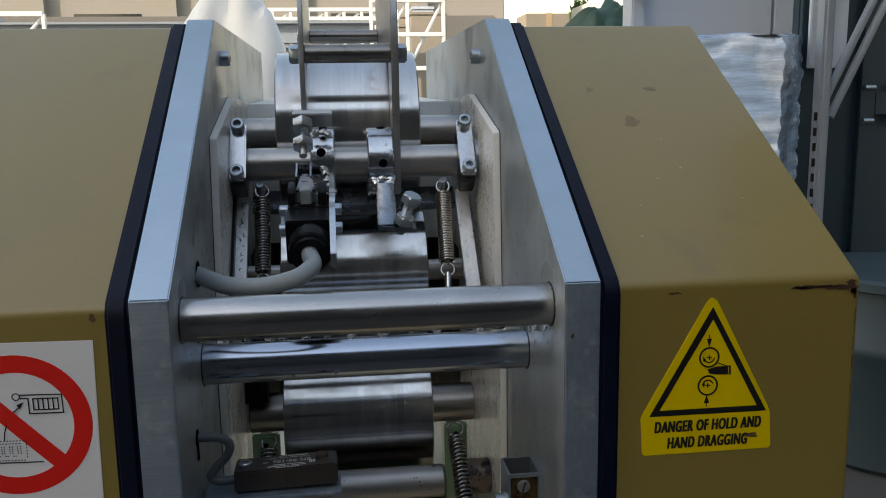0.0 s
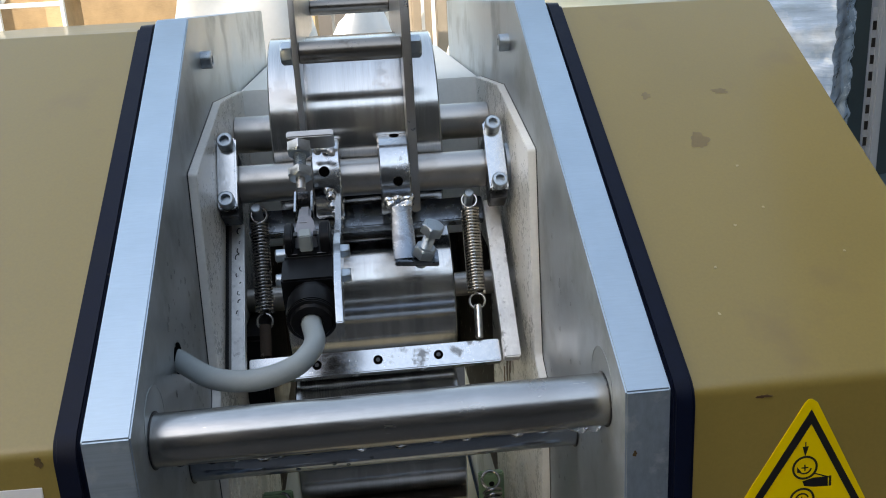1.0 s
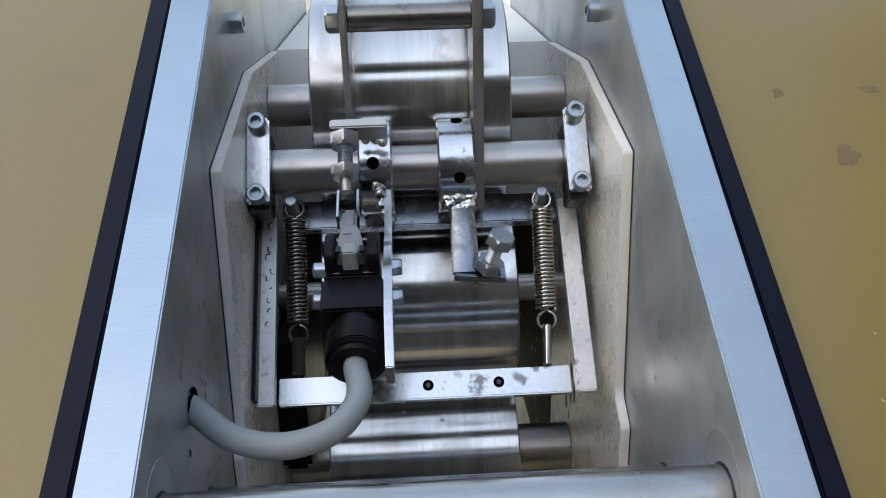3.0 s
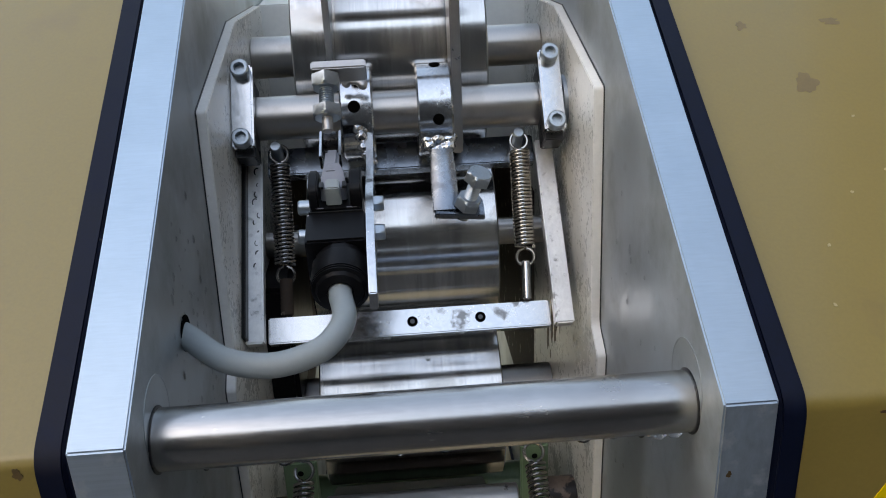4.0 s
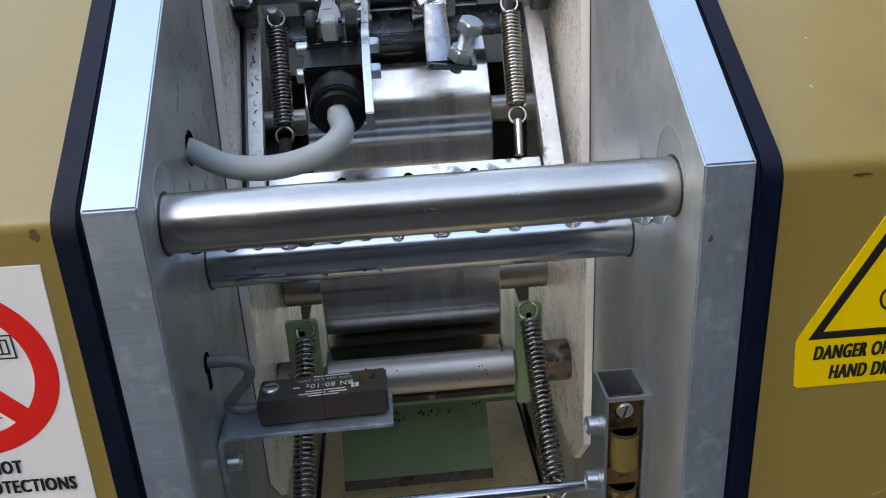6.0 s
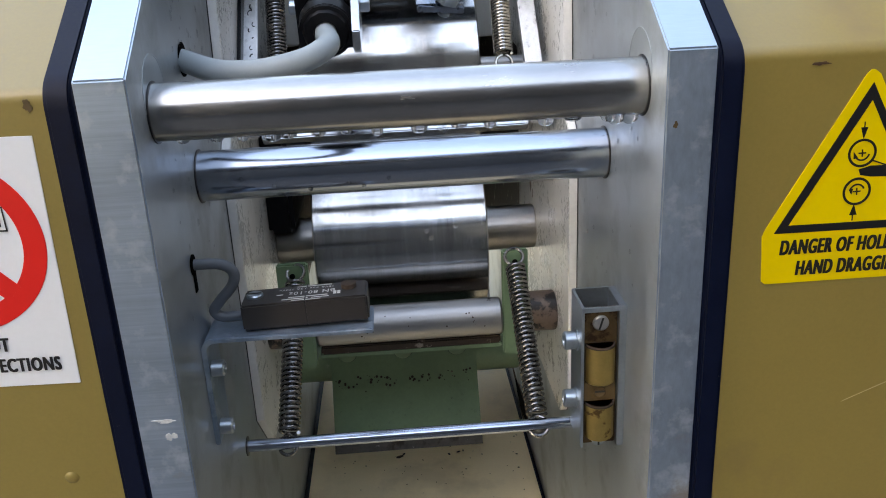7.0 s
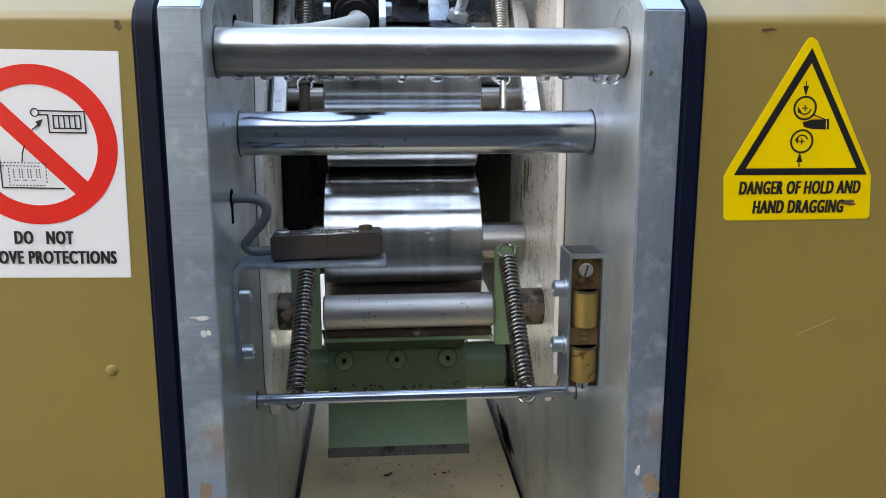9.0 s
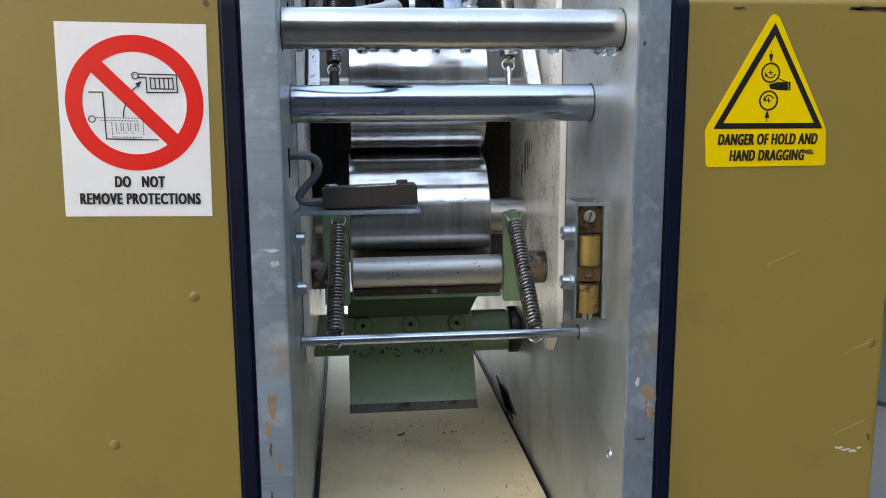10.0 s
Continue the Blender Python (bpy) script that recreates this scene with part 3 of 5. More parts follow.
# rust, chips and stains of the right housing
on_slope = Matrix.Translation((0, 0.003, 1.0455)) @ Matrix.Rotation(-(math.pi / 2 - SLOPE), 4, "X") @ Matrix.Translation((0, -0.003, -1.0455))
for i, (x, z, rx, rz, y) in enumerate(((0.336, 1.0380, 0.016, 0.0017, 0.0028), (0.3495, 1.0350, 0.0022, 0.0050, 0.0034), (0.3515, 1.0150, 0.0010, 0.0110, 0.0042), (0.312, 1.0386, 0.007, 0.0015, 0.0028), (0.347, 1.041, 0.003, 0.002, 0.003), (0.329, 1.039, 0.008, 0.0009, 0.0028),
                                       (0.309, 1.0385, 0.006, 0.0012, 0.0028), (0.214, 1.0385, 0.004, 0.0009, 0.0028), (0.3515, 0.985, 0.0012, 0.012, 0.0040),
                                       (0.351, 0.955, 0.001, 0.012, 0.0035), (0.3505, 0.845, 0.0015, 0.013, 0.0035), (0.3510, 0.795, 0.0012, 0.02, 0.0038))):
    blotch(x, z, rx, rz, y, 11 + i, RUST_CHIP, shell_r, "rust_chip", 0.0004, n=24, rough=0.45)
for i, (x, d, rx, rz) in enumerate(((0.240, 0.200, 0.0065, 0.008), (0.215, 0.252, 0.003, 0.004), (0.272, 0.252, 0.006, 0.003))):
    blotch(x, 1.0455 + d, rx, rz, 0.0032, 31 + i, FAINT, shell_r, "stain", 0.0003, m=on_slope, rough=0.35, n=26)
for i, (x, d) in enumerate(((0.238, 0.118), (0.262, 0.132), (0.205, 0.05), (0.30, 0.09), (0.258, 0.172), (0.214, 0.085))):
    blotch(x, 1.0455 + d, 0.0009, 0.0009, 0.0032, 51 + i, SCRATCH, shell_r, "paint_fleck", 0.0005, m=on_slope)
for x, z, q in ((0.334, 0.770, 0.05), (0.262, 0.846, 0.0), (0.330, 0.70, 0.0)):
    part("scratch", flat([(x - 0.014, z - 0.006), (x + 0.012, z + 0.005), (x + 0.014, z + 0.0065), (x - 0.012, z - 0.0048)], 0.0032, 0.0003), SCRATCH, shell_r)
for x, z, q in ((-0.198, 0.828, shell_l), (-0.263, 0.715, shell_l), (0.343, 0.772, shell_r)):
    part("paint_run", revolve([(0.0042, 0), (0.0034, 0.0007), (0.0012, 0.0011)], (x, 0.0031, z), (0, -1, -0.1), 16), GOLD, q)
for i, (x, z, rx, rz) in enumerate(((0.322, 0.682, 0.003, 0.0010), (0.328, 0.680, 0.0035, 0.0009), (0.3345, 0.6785, 0.003, 0.0012), (0.340, 0.681, 0.0022, 0.0007), (0.3475, 0.690, 0.0014, 0.0030))):
    blotch(x, z, rx, rz, 0.0032, 71 + i, PRINT_WHITE if i < 4 else STAIN, shell_r, "flaked_paint", 0.0004, n=20, rough=0.5)
blotch(-0.1785, 1.0395, 0.002, 0.003, 0.003, 81, STAIN, shell_l, "rust_chip", 0.0004)


# ---- signs ----
def ring(cx, cz, r0, r1, y, thick, seg=48, a0=0.0, a1=2 * math.pi, sx=1.0, sz=1.0, bm=None):
    b = bmesh.new()
    full = abs(a1 - a0 - 2 * math.pi) < 1e-6
    n = seg if full else seg + 1
    rows = []
    for i in range(n):
        t = a0 + (a1 - a0) * i / seg
        c, s2 = math.cos(t) * sx, math.sin(t) * sz
        rows.append([b.verts.new((cx + r * c, yy, cz + r * s2)) for r, yy in ((r0, y), (r0, y - thick), (r1, y - thick), (r1, y))])
    for i in range(n if full else n - 1):
        p, q = rows[i], rows[(i + 1) % n]
        for k in range(4):
            b.faces.new((p[k], p[(k + 1) % 4], q[(k + 1) % 4], q[k]))
    if not full:
        b.faces.new(rows[0])
        b.faces.new(rows[-1][::-1])
    bmesh.ops.recalc_face_normals(b, faces=b.faces[:])
    return merge(bm, b)


def stroke(points, w, y, thick, bm=None):
    """A drawn line of width w through (x, z) points."""
    for (xa, za), (xb, zb) in zip(points, points[1:]):
        d = Vector((xb - xa, zb - za)).normalized() * (w / 2)
        n = Vector((-d.y, d.x))
        xa2, za2, xb2, zb2 = xa - d.x, za - d.y, xb + d.x, zb + d.y
        bm = flat([(xa2 + n.x, za2 + n.y), (xb2 + n.x, zb2 + n.y), (xb2 - n.x, zb2 - n.y), (xa2 - n.x, za2 - n.y)], y, thick, bm)
    return bm


def prohibition_sign():
    x0, z0, W, H = -0.2835, 0.8892, 0.1030, 0.1365
    s = thing("prohibition_sign", (x0 + W / 2, 0.003, z0), "white vinyl prohibition sign with a red crossed ring", "sign")
    P = lambda u, v: (x0 + u * W, z0 + (1 - v) * H)
    y = 0.0032
    m = Matrix.Translation((x0 + W / 2, 0, z0 + H / 2)) @ Matrix.Rotation(radians(1.0), 4, "Y") @ Matrix.Translation((-x0 - W / 2, 0, -z0 - H / 2))

    def put(name, bm, mat):
        bm.transform(m)
        return part(name, bm, mat, s)

    put("panel", box(x0, x0 + W, y - 0.0007, y, z0, z0 + H, 0.0002), SIGN_WHITE)
    y -= 0.0008
    cx, cz = P(0.505, 0.408)
    R = 0.0475
    band = ring(cx, cz, R * 0.755, R, y, 0.0002, 72)
    a = radians(-45)
    c, sn = math.cos(a), math.sin(a)
    hw, L = 0.0054, R * 0.80
    flat([(cx + c * k * L - sn * j * hw, cz + sn * k * L + c * j * hw) for k, j in ((-1, -1), (1, -1), (1, 1), (-1, 1))], y - 0.0001, 0.0002, band)
    put("red_ring", band, SIGN_RED)
    lw = 0.0008
    P = lambda u, v: (x0 + u * W, z0 + (1.013 - v) * H)
    y -= 0.0004
    pict = stroke([P(.205, .365), P(.295, .365), P(.305, .605), P(.65, .608)], lw, y, 0.0001)
    pict = ring(*P(.215, .503), 0.0019, 0.0026, y, 0.0001, 24, bm=pict)
    pict = ring(*P(.515, .278), 0.0019, 0.0026, y, 0.0001, 24, bm=pict)
    stroke([P(.54, .27), P(.79, .272), P(.795, .363), P(.59, .363), P(.587, .288), P(.54, .287)], lw, y, 0.0001, pict)
    stroke([P(.615, .29), P(.765, .29), P(.768, .345), P(.618, .345), P(.615, .29)], lw, y, 0.0001, pict)
    for u in (.645, .675, .705, .735):
        stroke([P(u, .29), P(u + .003, .345)], lw, y, 0.0001, pict)
    ca = [P(.425, .49), P(.43, .455), P(.445, .42)]
    stroke(ca, lw, y, 0.0001, pict)
    stroke([P(.495, .352), P(.53, .33)], lw, y, 0.0001, pict)
    flat([P(.558, .305), P(.535, .340), P(.515, .318)], y, 0.0001, pict)
    def dashes(ua, va, ub, vb, n):
        for k in range(n):
            f0, f1 = k / n, (k + 0.30) / n
            stroke([P(ua + (ub - ua) * f0, va + (vb - va) * f0), P(ua + (ub - ua) * f1, va + (vb - va) * f1)], lw * 0.7, y, 0.0001, pict)

    dashes(.245, .495, .555, .497, 16)
    dashes(.275, .509, .53, .511, 13)
    dashes(.555, .50, .556, .592, 6)
    dashes(.345, .52, .347, .592, 5)
    dashes(.345, .594, .556, .596, 11)
    for u in (.372, .405, .420, .452, .468, .500, .518):
        dashes(u, .525, u + .002, .568, 4)
    for u in (.376, .424, .472):
        dashes(u, .573, u + .028, .573, 2)
    put("pictogram", pict, SIGN_BLACK)
    P = lambda u, v: (x0 + u * W, z0 + (1 - v) * H)
    for text, u, v, wide, tall in (("DO   NOT", .515, .815, 0.034, 0.0078), ("REMOVE PROTECTIONS", .515, .905, 0.0835, 0.0078)):
        X, Z = P(u, v)
        lettering(text, wide, tall, m @ Matrix.Translation((X, y - 0.0002, Z)) @ Matrix.Rotation(math.pi / 2, 4, "X"), SIGN_BLACK, s, bold=0.0, heavy=0.00048)
    return s


def warning_sign():
    x0, z0, W, H = 0.1930, 0.9190, 0.0990, 0.1150
    s = thing("warning_sign", (x0 + W / 2, 0.003, z0), "yellow triangular danger sign with black print and a smudge", "sign")
    P = lambda u, v: (x0 + (u - 0.10 * (1 - v)) * W, z0 + (1 - v) * H)
    y = 0.0032
    m = Matrix.Translation((x0 + W / 2, 0, z0)) @ Matrix.Rotation(radians(0.0), 4, "Y") @ Matrix.Translation((-x0 - W / 2, 0, -z0))

    def put(name, bm, mat):
        bm.transform(m)
        return part(name, bm, mat, s)

    outline = [P(.005, .985), P(.025, 1), P(.975, 1), P(.995, .985), P(1.0, .755), P(.985, .715), P(.635, .02), P(.605, 0), P(.585, 0), P(.56, .02), P(.03, .72), P(.01, .755)]
    put("panel", flat(outline, y, 0.0007), SIGN_YELLOW)
    y -= 0.0008
    o = [P(.075, .745), P(.97, .748), P(.598, .055)]
    i2 = [P(.155, .708), P(.90, .71), P(.595, .135)]
    tri = None
    for k in range(3):
        tri = flat([o[k], o[(k + 1) % 3], i2[(k + 1) % 3], i2[k]], y, 0.0002, tri)
    put("black_triangle", tri, SIGN_BLACK)
    pict = ring(*P(.552, .378), 0.0064, 0.0077, y, 0.0002, 40)
    pict = ring(*P(.530, .560), 0.0064, 0.0077, y, 0.0002, 40, bm=pict)
    for u, v in ((.552, .378), (.530, .560)):
        stroke([P(u - .017, v), P(u + .017, v)], 0.0007, y, 0.0002, pict)
        stroke([P(u, v - .014), P(u, v + .014)], 0.0007, y, 0.0002, pict)
    ring(*P(.552, .378), 0.0034, 0.0043, y, 0.0002, 16, radians(200), radians(350), bm=pict)
    ring(*P(.530, .560), 0.0034, 0.0043, y, 0.0002, 16, radians(20), radians(170), bm=pict)
    flat([P(.505, .37), P(.530, .40), P(.505, .405)], y, 0.0002, pict)
    flat([P(.485, .55), P(.510, .545), P(.500, .575)], y, 0.0002, pict)
    stroke([P(.560, .235), P(.558, .275)], 0.0006, y, 0.0002, pict)
    flat([P(.540, .258), P(.578, .258), P(.555, .312)], y, 0.0002, pict)
    stroke([P(.510, .70), P(.514, .66)], 0.0006, y, 0.0002, pict)
    flat([P(.493, .675), P(.535, .675), P(.517, .622)], y, 0.0002, pict)
    flat([P(.535, .455), P(.60, .440), P(.69, .440), P(.69, .495), P(.60, .492), P(.545, .482)], y, 0.0002, pict)
    stroke([P(.61, .415), P(.70, .445)], 0.0007, y, 0.0002, pict)
    flat([P(.698, .437), P(.712, .437), P(.710, .495), P(.696, .495)], y, 0.0002, pict)
    put("pictogram", pict, SIGN_BLACK)
    for text, u, v, wide, tall in (("DANGER OF HOLD AND", .520, .817, 0.0800, 0.0083), ("HAND DRAGGING", .508, .925, 0.0600, 0.0083)):
        X, Z = P(u, v)
        lettering(text, wide, tall, m @ Matrix.Translation((X, y - 0.0003, Z)) @ Matrix.Rotation(math.pi / 2, 4, "X"), SIGN_BLACK, s, bold=0.0, heavy=0.00050, slant=0.07)
    X, Z = P(.84, .905)
    blotch(X, Z, 0.006, 0.0016, y, 5, STAIN, s, "smudge", 0.0003)
    return s


prohibition_sign()
warning_sign()

# ---- tie bars ----
for name, y, z, r, mat, label in (("tie_bar", 0.0424, 1.0255, 0.0156, BAR, "thick satin steel tie bar wet with hanging drops"),
                                  ("tie_bar", 0.1224, 0.9682, 0.0163, CHROME, "polished steel tie bar between the side plates")):
    t = thing(name, (0, y, z), label, "bar", "tie bars between the plates")
    part("bar", rod((INNER[-1], y, z), (INNER[1], y, z), r, seg=64), mat, t)
    for s in (-1, 1):
        part("collar", revolve([(r + 0.0012, 0), (r + 0.0012, 0.0006), (r + 0.0002, 0.0010)], (INNER[s], y, z), (-s, 0, 0), 48), DARK_STEEL, t)
        if r < 0.016:
            part("bore_mark", revolve([(0.0225, 0), (0.0225, 0.0003), (0.0218, 0.0003), (0.0218, 0.0001)], (INNER[s], y + 0.005, z + 0.008), (-s, 0, 0), 48), ALU, t, "faint ring of the bored hole")

# ---- inner cheek plates ----
CHEEKS = {}
for s, (y1, y2, y3) in ((1, (0.2310, 0.2215, 0.2005)), (-1, (0.2250, 0.2030, 0.1880))):
    CHEEKS[s] = fillet([(y1, 1.1450), (y2, 0.9760), (y3, 0.9620), (y3, 0.7450), (y3 + 0.035, 0.7050), (0.462, 0.7050), (0.462, 0.9950), (0.52, 0.9980), (0.52, 1.1760), (0.3720, 1.1810)],
                       {0: 0.003, 1: 0.012, 2: 0.006, 9: 0.003}, 4)
CHEEK_IN = {-1: -0.1225, 1: 0.1275}
for s in (-1, 1):
    x0, x1 = sorted((CHEEK_IN[s], INNER[s]))
    ck = thing("cheek_plate", (s * 0.126, 0.36, 0.705), "cream-grey coated inner bearing plate with chamfered corners", "machine plate", "inner plates")
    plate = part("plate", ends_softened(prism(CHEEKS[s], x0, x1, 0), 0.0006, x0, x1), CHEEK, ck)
    # front-facing and upward faces take the paler material
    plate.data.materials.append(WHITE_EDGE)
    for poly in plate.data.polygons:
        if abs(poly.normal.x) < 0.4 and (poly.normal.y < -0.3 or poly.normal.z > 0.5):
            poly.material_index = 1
    # dark joint where the plate meets the side plate
    part("joint", prism([(y - 0.0010 * (y < 0.5), z + (0.0008 if z > 1.1 else 0)) for y, z in CHEEKS[s]], *sorted((INNER[s] - s * 0.0001, INNER[s] - s * 0.0007)), 0), DARK_STEEL, ck, "thin dark joint")

    if s > 0:
        for i, (y, z, ry, rz) in enumerate(((0.344, 0.916, 0.0022, 0.010), (0.352, 0.905, 0.0030, 0.016), (0.366, 0.902, 0.0050, 0.020), (0.330, 0.918, 0.0012, 0.006), (0.385, 0.880, 0.0040, 0.014), (0.372, 0.866, 0.0012, 0.004))):
            blotch(-y, z, ry, rz, 0.0, 121 + i, STAIN, ck, "brown_streak", 0.0003, n=22, rough=0.4, m=Matrix.Translation((CHEEK_IN[s], 0, 0)) @ Matrix.Rotation(-math.pi / 2, 4, "Z"))

# ---- rolls ----
ROLLS = (("roll", 0.4420, 1.1405, 0.0905, 0.0178, -0.0795, 0.0725, "broad bright ground steel roll under the swinging arms"),
         ("roll", 0.3896, 0.9856, 0.0765, 0.0120, -0.0790, 0.0745, "bright ground steel roll behind the rocker frame"),
         ("roll", 0.3715, 0.8333, 0.0765, 0.0216, -0.0820, 0.0750, "bright ground steel roll with small chips and drops"))
for name, y, z, r, rs, xa, xb, label in ROLLS:
    t = thing(name, (0, y, z), label, "steel roll", "rolls of the machine")
    part("body", revolve([(rs, 0), (r - 0.0012, 0), (r, 0.0012), (r, xb - xa - 0.0012), (r - 0.0012, xb - xa), (rs, xb - xa)], (xa, y, z), (1, 0, 0), 128), ROLL, t)
    part("shaft", rod((CHEEK_IN[-1], y, z), (CHEEK_IN[1], y, z), rs, seg=48), SHAFT, t)
# black end block beside the lower rolls, enlarged to stand in for the cheek's shade
single("bearing_block", box(-0.1222, -0.0985, 0.318, 0.470, 0.858, 0.975, 0.004), BLACK_PLASTIC, (-0.110, 0.39, 0.858), "black bearing block enlarged over the shade beside the steel rolls", "bearing")

# added plates: their dark colour gives the deep interior its shade and brown grime
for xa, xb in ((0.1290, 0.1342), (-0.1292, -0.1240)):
    single("side_liner", box(xa, xb, 0.4640, 0.8440, 0.7060, 0.9960, 0.001), RUSTY, ((xa + xb) / 2, 0.65, 0.7060), "added dark brown plate for the grime and shade behind the rolls", "machine panel", "side liners")

# ---- conveyor floor and outfeed table ----
conveyor = thing("conveyor_belt", (0, 0.6, 0.495), "cream conveyor belt with dark crumbs, under the rolls", "conveyor belt")
part("belt", box(-0.1235, 0.1298, 0.02, 1.2, 0.495, 0.535, 0.003), BELT, conveyor)
# black strips added for the shaded gaps between belt and side plates
for xa, xb in ((-0.1290, -0.1240), (0.1303, 0.1340)):
    part("edge_guide", box(xa, xb, 0.02, 1.2, 0.495, 0.531, 0.001), RUBBER, conveyor, "added black strip for the dark gap beside the belt")
outfeed = thing("outfeed_table", (0, 0.8, 1.0), "white polyethylene outfeed block behind the top roll", "table")
part("block", box(-0.1285, 0.1335, 0.5280, 1.05, 1.000, 1.1400, 0.002), PE, outfeed, "lower block of the outfeed table")
part("deck", prism([(0.5285, 1.1405), (0.5420, 1.1740), (1.05, 1.184), (1.05, 1.1405)], -0.1285, 0.1335, 0.0015), PE, outfeed)
# added to stop light from the rear and keep the roll gaps dark
single("rear_panel", box(-0.1290, 0.1340, 0.845, 0.860, 0.690, 0.998, 0.002), DARK_STEEL, (0, 0.85, 0.690), "added dark panel that blocks daylight behind the rolls", "machine panel")

# ---- rocker shaft with clamps ----
SH_Y, SH_Z = 0.3297, 1.1134
FN = Vector((0, -0.826, 0.563))       # the way the clamp caps face
FD = Vector((0, 0.563, 0.826))        # along the caps, upwards


def oriented(w, l, t, centre, bev=0.001, along=FD, normal=FN):
    """A block w wide in x, l long along, t thick along the normal."""
    a, n = Vector(along).normalized(), Vector(normal).normalized()
    s = a.cross(n)
    m = Matrix((s, a, n)).transposed().to_4x4()
    m.translation = centre
    return box(-w / 2, w / 2, -l / 2, l / 2, -t / 2, t / 2, bev, m=m)


rocker = thing("rocker_shaft", (0, SH_Y, SH_Z), "turned grey steel rocker shaft across the machine", "shaft")
part("shaft", rod((CHEEK_IN[-1], SH_Y, SH_Z), (CHEEK_IN[1], SH_Y, SH_Z), 0.0165, seg=48), SHAFT, rocker)
for s in (-1, 1):
    part("end_journal", rod((s * 0.1100, SH_Y, SH_Z), (CHEEK_IN[s], SH_Y, SH_Z), 0.0172, seg=40), ARM_STEEL, rocker)
for s in (-1, 1):
    c = thing("shaft_clamp", (s * 0.1140, SH_Y, SH_Z), "bright steel clamp with two socket screws on the shaft end", "clamp", "clamps of the rocker shaft")
    cx = Vector((s * 0.1140, SH_Y, SH_Z))
    part("cap", oriented(0.0160, 0.064, 0.010, cx + FN * 0.0235, 0.0016), PLATED, c, "worn bright clamp cap")
    part("block", oriented(0.0150, 0.060, 0.022, cx + FN * 0.0070 - FD * 0.006, 0.001), DARK_STEEL, c)
    part("washer", revolve([(0.021, 0), (0.021, 0.003), (0.018, 0.004)], (CHEEK_IN[s], SH_Y, SH_Z), (-s, 0, 0), 40), ZINC, c)
    for k in (-1, 1):
        cap_screw(c, cx + FN * 0.0285 + FD * 0.0265 * k, FN, 0.0068, 0.0085)

# ---- collars with welded lugs ----
collar_r = thing("collar_lug", (0.027, SH_Y, SH_Z), "bright steel collar with a welded lug and adjusting bolt", "collar", "collars on the shaft")
part("ring", revolve([(0.0170, 0), (0.0340, 0), (0.0352, 0.0012), (0.0352, 0.0248), (0.0340, 0.026), (0.0170, 0.026)], (0.0135, SH_Y, SH_Z), (1, 0, 0), 64), PLATED, collar_r)
for ang in (0.02, 1.45):
    n = Vector((0, -math.cos(ang), math.sin(ang)))
    part("set_screw_hole", revolve([(0.0042, 0), (0.0042, 0.0006), (0.0034, 0.0008)], Vector((0.0285, SH_Y, SH_Z)) + n * 0.0350, n, 20), HOLE, collar_r, "dark threaded hole")
LUG = Vector((0, -0.64, -0.77)).normalized()
LUG_N = Vector((0, -0.77, 0.64)).normalized()
lug_top = Vector((0.0285, SH_Y, SH_Z)) + Vector((0, -0.030, -0.018))
part("weld", weld_run([lug_top + LUG * k + Vector((dx, 0, 0)) for k, dx in ((-0.002, -0.009), (-0.002, 0.0), (-0.002, 0.008), (0.003, -0.006), (0.003, 0.006), (0.007, 0.0), (0.011, -0.003), (0.011, 0.003), (0.015, 0.001))], 0.0052, 3), PLATED, collar_r, "lumpy bright weld")
strip = bmesh.new()
rows = []
for i in range(13):
    f = i / 12
    c = Vector((0.0290, 0.272, 1.0740)) + LUG * (0.046 * (f - 0.5)) + LUG_N * (0.0030 * (1 - f) ** 2 - 0.0022 * math.sin(math.pi * f))
    w = 0.0080 + 0.0014 * min(1.0, f * 2.2)
    rows.append([strip.verts.new(c + Vector((x, 0, 0)) + LUG_N * d) for x, d in ((-w, 0.0024), (-w + 0.0008, 0.003), (w - 0.0008, 0.003), (w, 0.0024), (w, -0.0026), (-w, -0.0026))])
for a, b in zip(rows, rows[1:]):
    for k in range(6):
        strip.faces.new((a[k], a[(k + 1) % 6], b[(k + 1) % 6], b[k]))
strip.faces.new(rows[0])
strip.faces.new(rows[-1][::-1])
bmesh.ops.recalc_face_normals(strip, faces=strip.faces)
part("lug", strip, LUG_STEEL, collar_r)
foot = oriented(0.036, 0.020, 0.0045, Vector((0, 0, 0)), 0.0008, along=(0, 0.95, 0.31), normal=(0, -0.31, 0.95))
foot.transform(Matrix.Translation((0.0385, 0.2610, 1.0560)) @ Matrix.Rotation(radians(5), 4, "Y"))
part("foot", foot, LUG_STEEL, collar_r)
BOLT_AX = Vector((0.30, -0.33, 0.89)).normalized()
bolt_o = Vector((0.0435, 0.2590, 1.0575))
part("threaded_shank", threaded(bolt_o - BOLT_AX * 0.010, bolt_o + BOLT_AX * 0.027, 0.0050), ZINC, collar_r)
hex_bolt(collar_r, bolt_o + BOLT_AX * 0.0010, BOLT_AX, 0.0165, 0.0090, name="nut")
hex_bolt(collar_r, bolt_o + BOLT_AX * 0.0245, BOLT_AX, 0.0170, 0.0080)

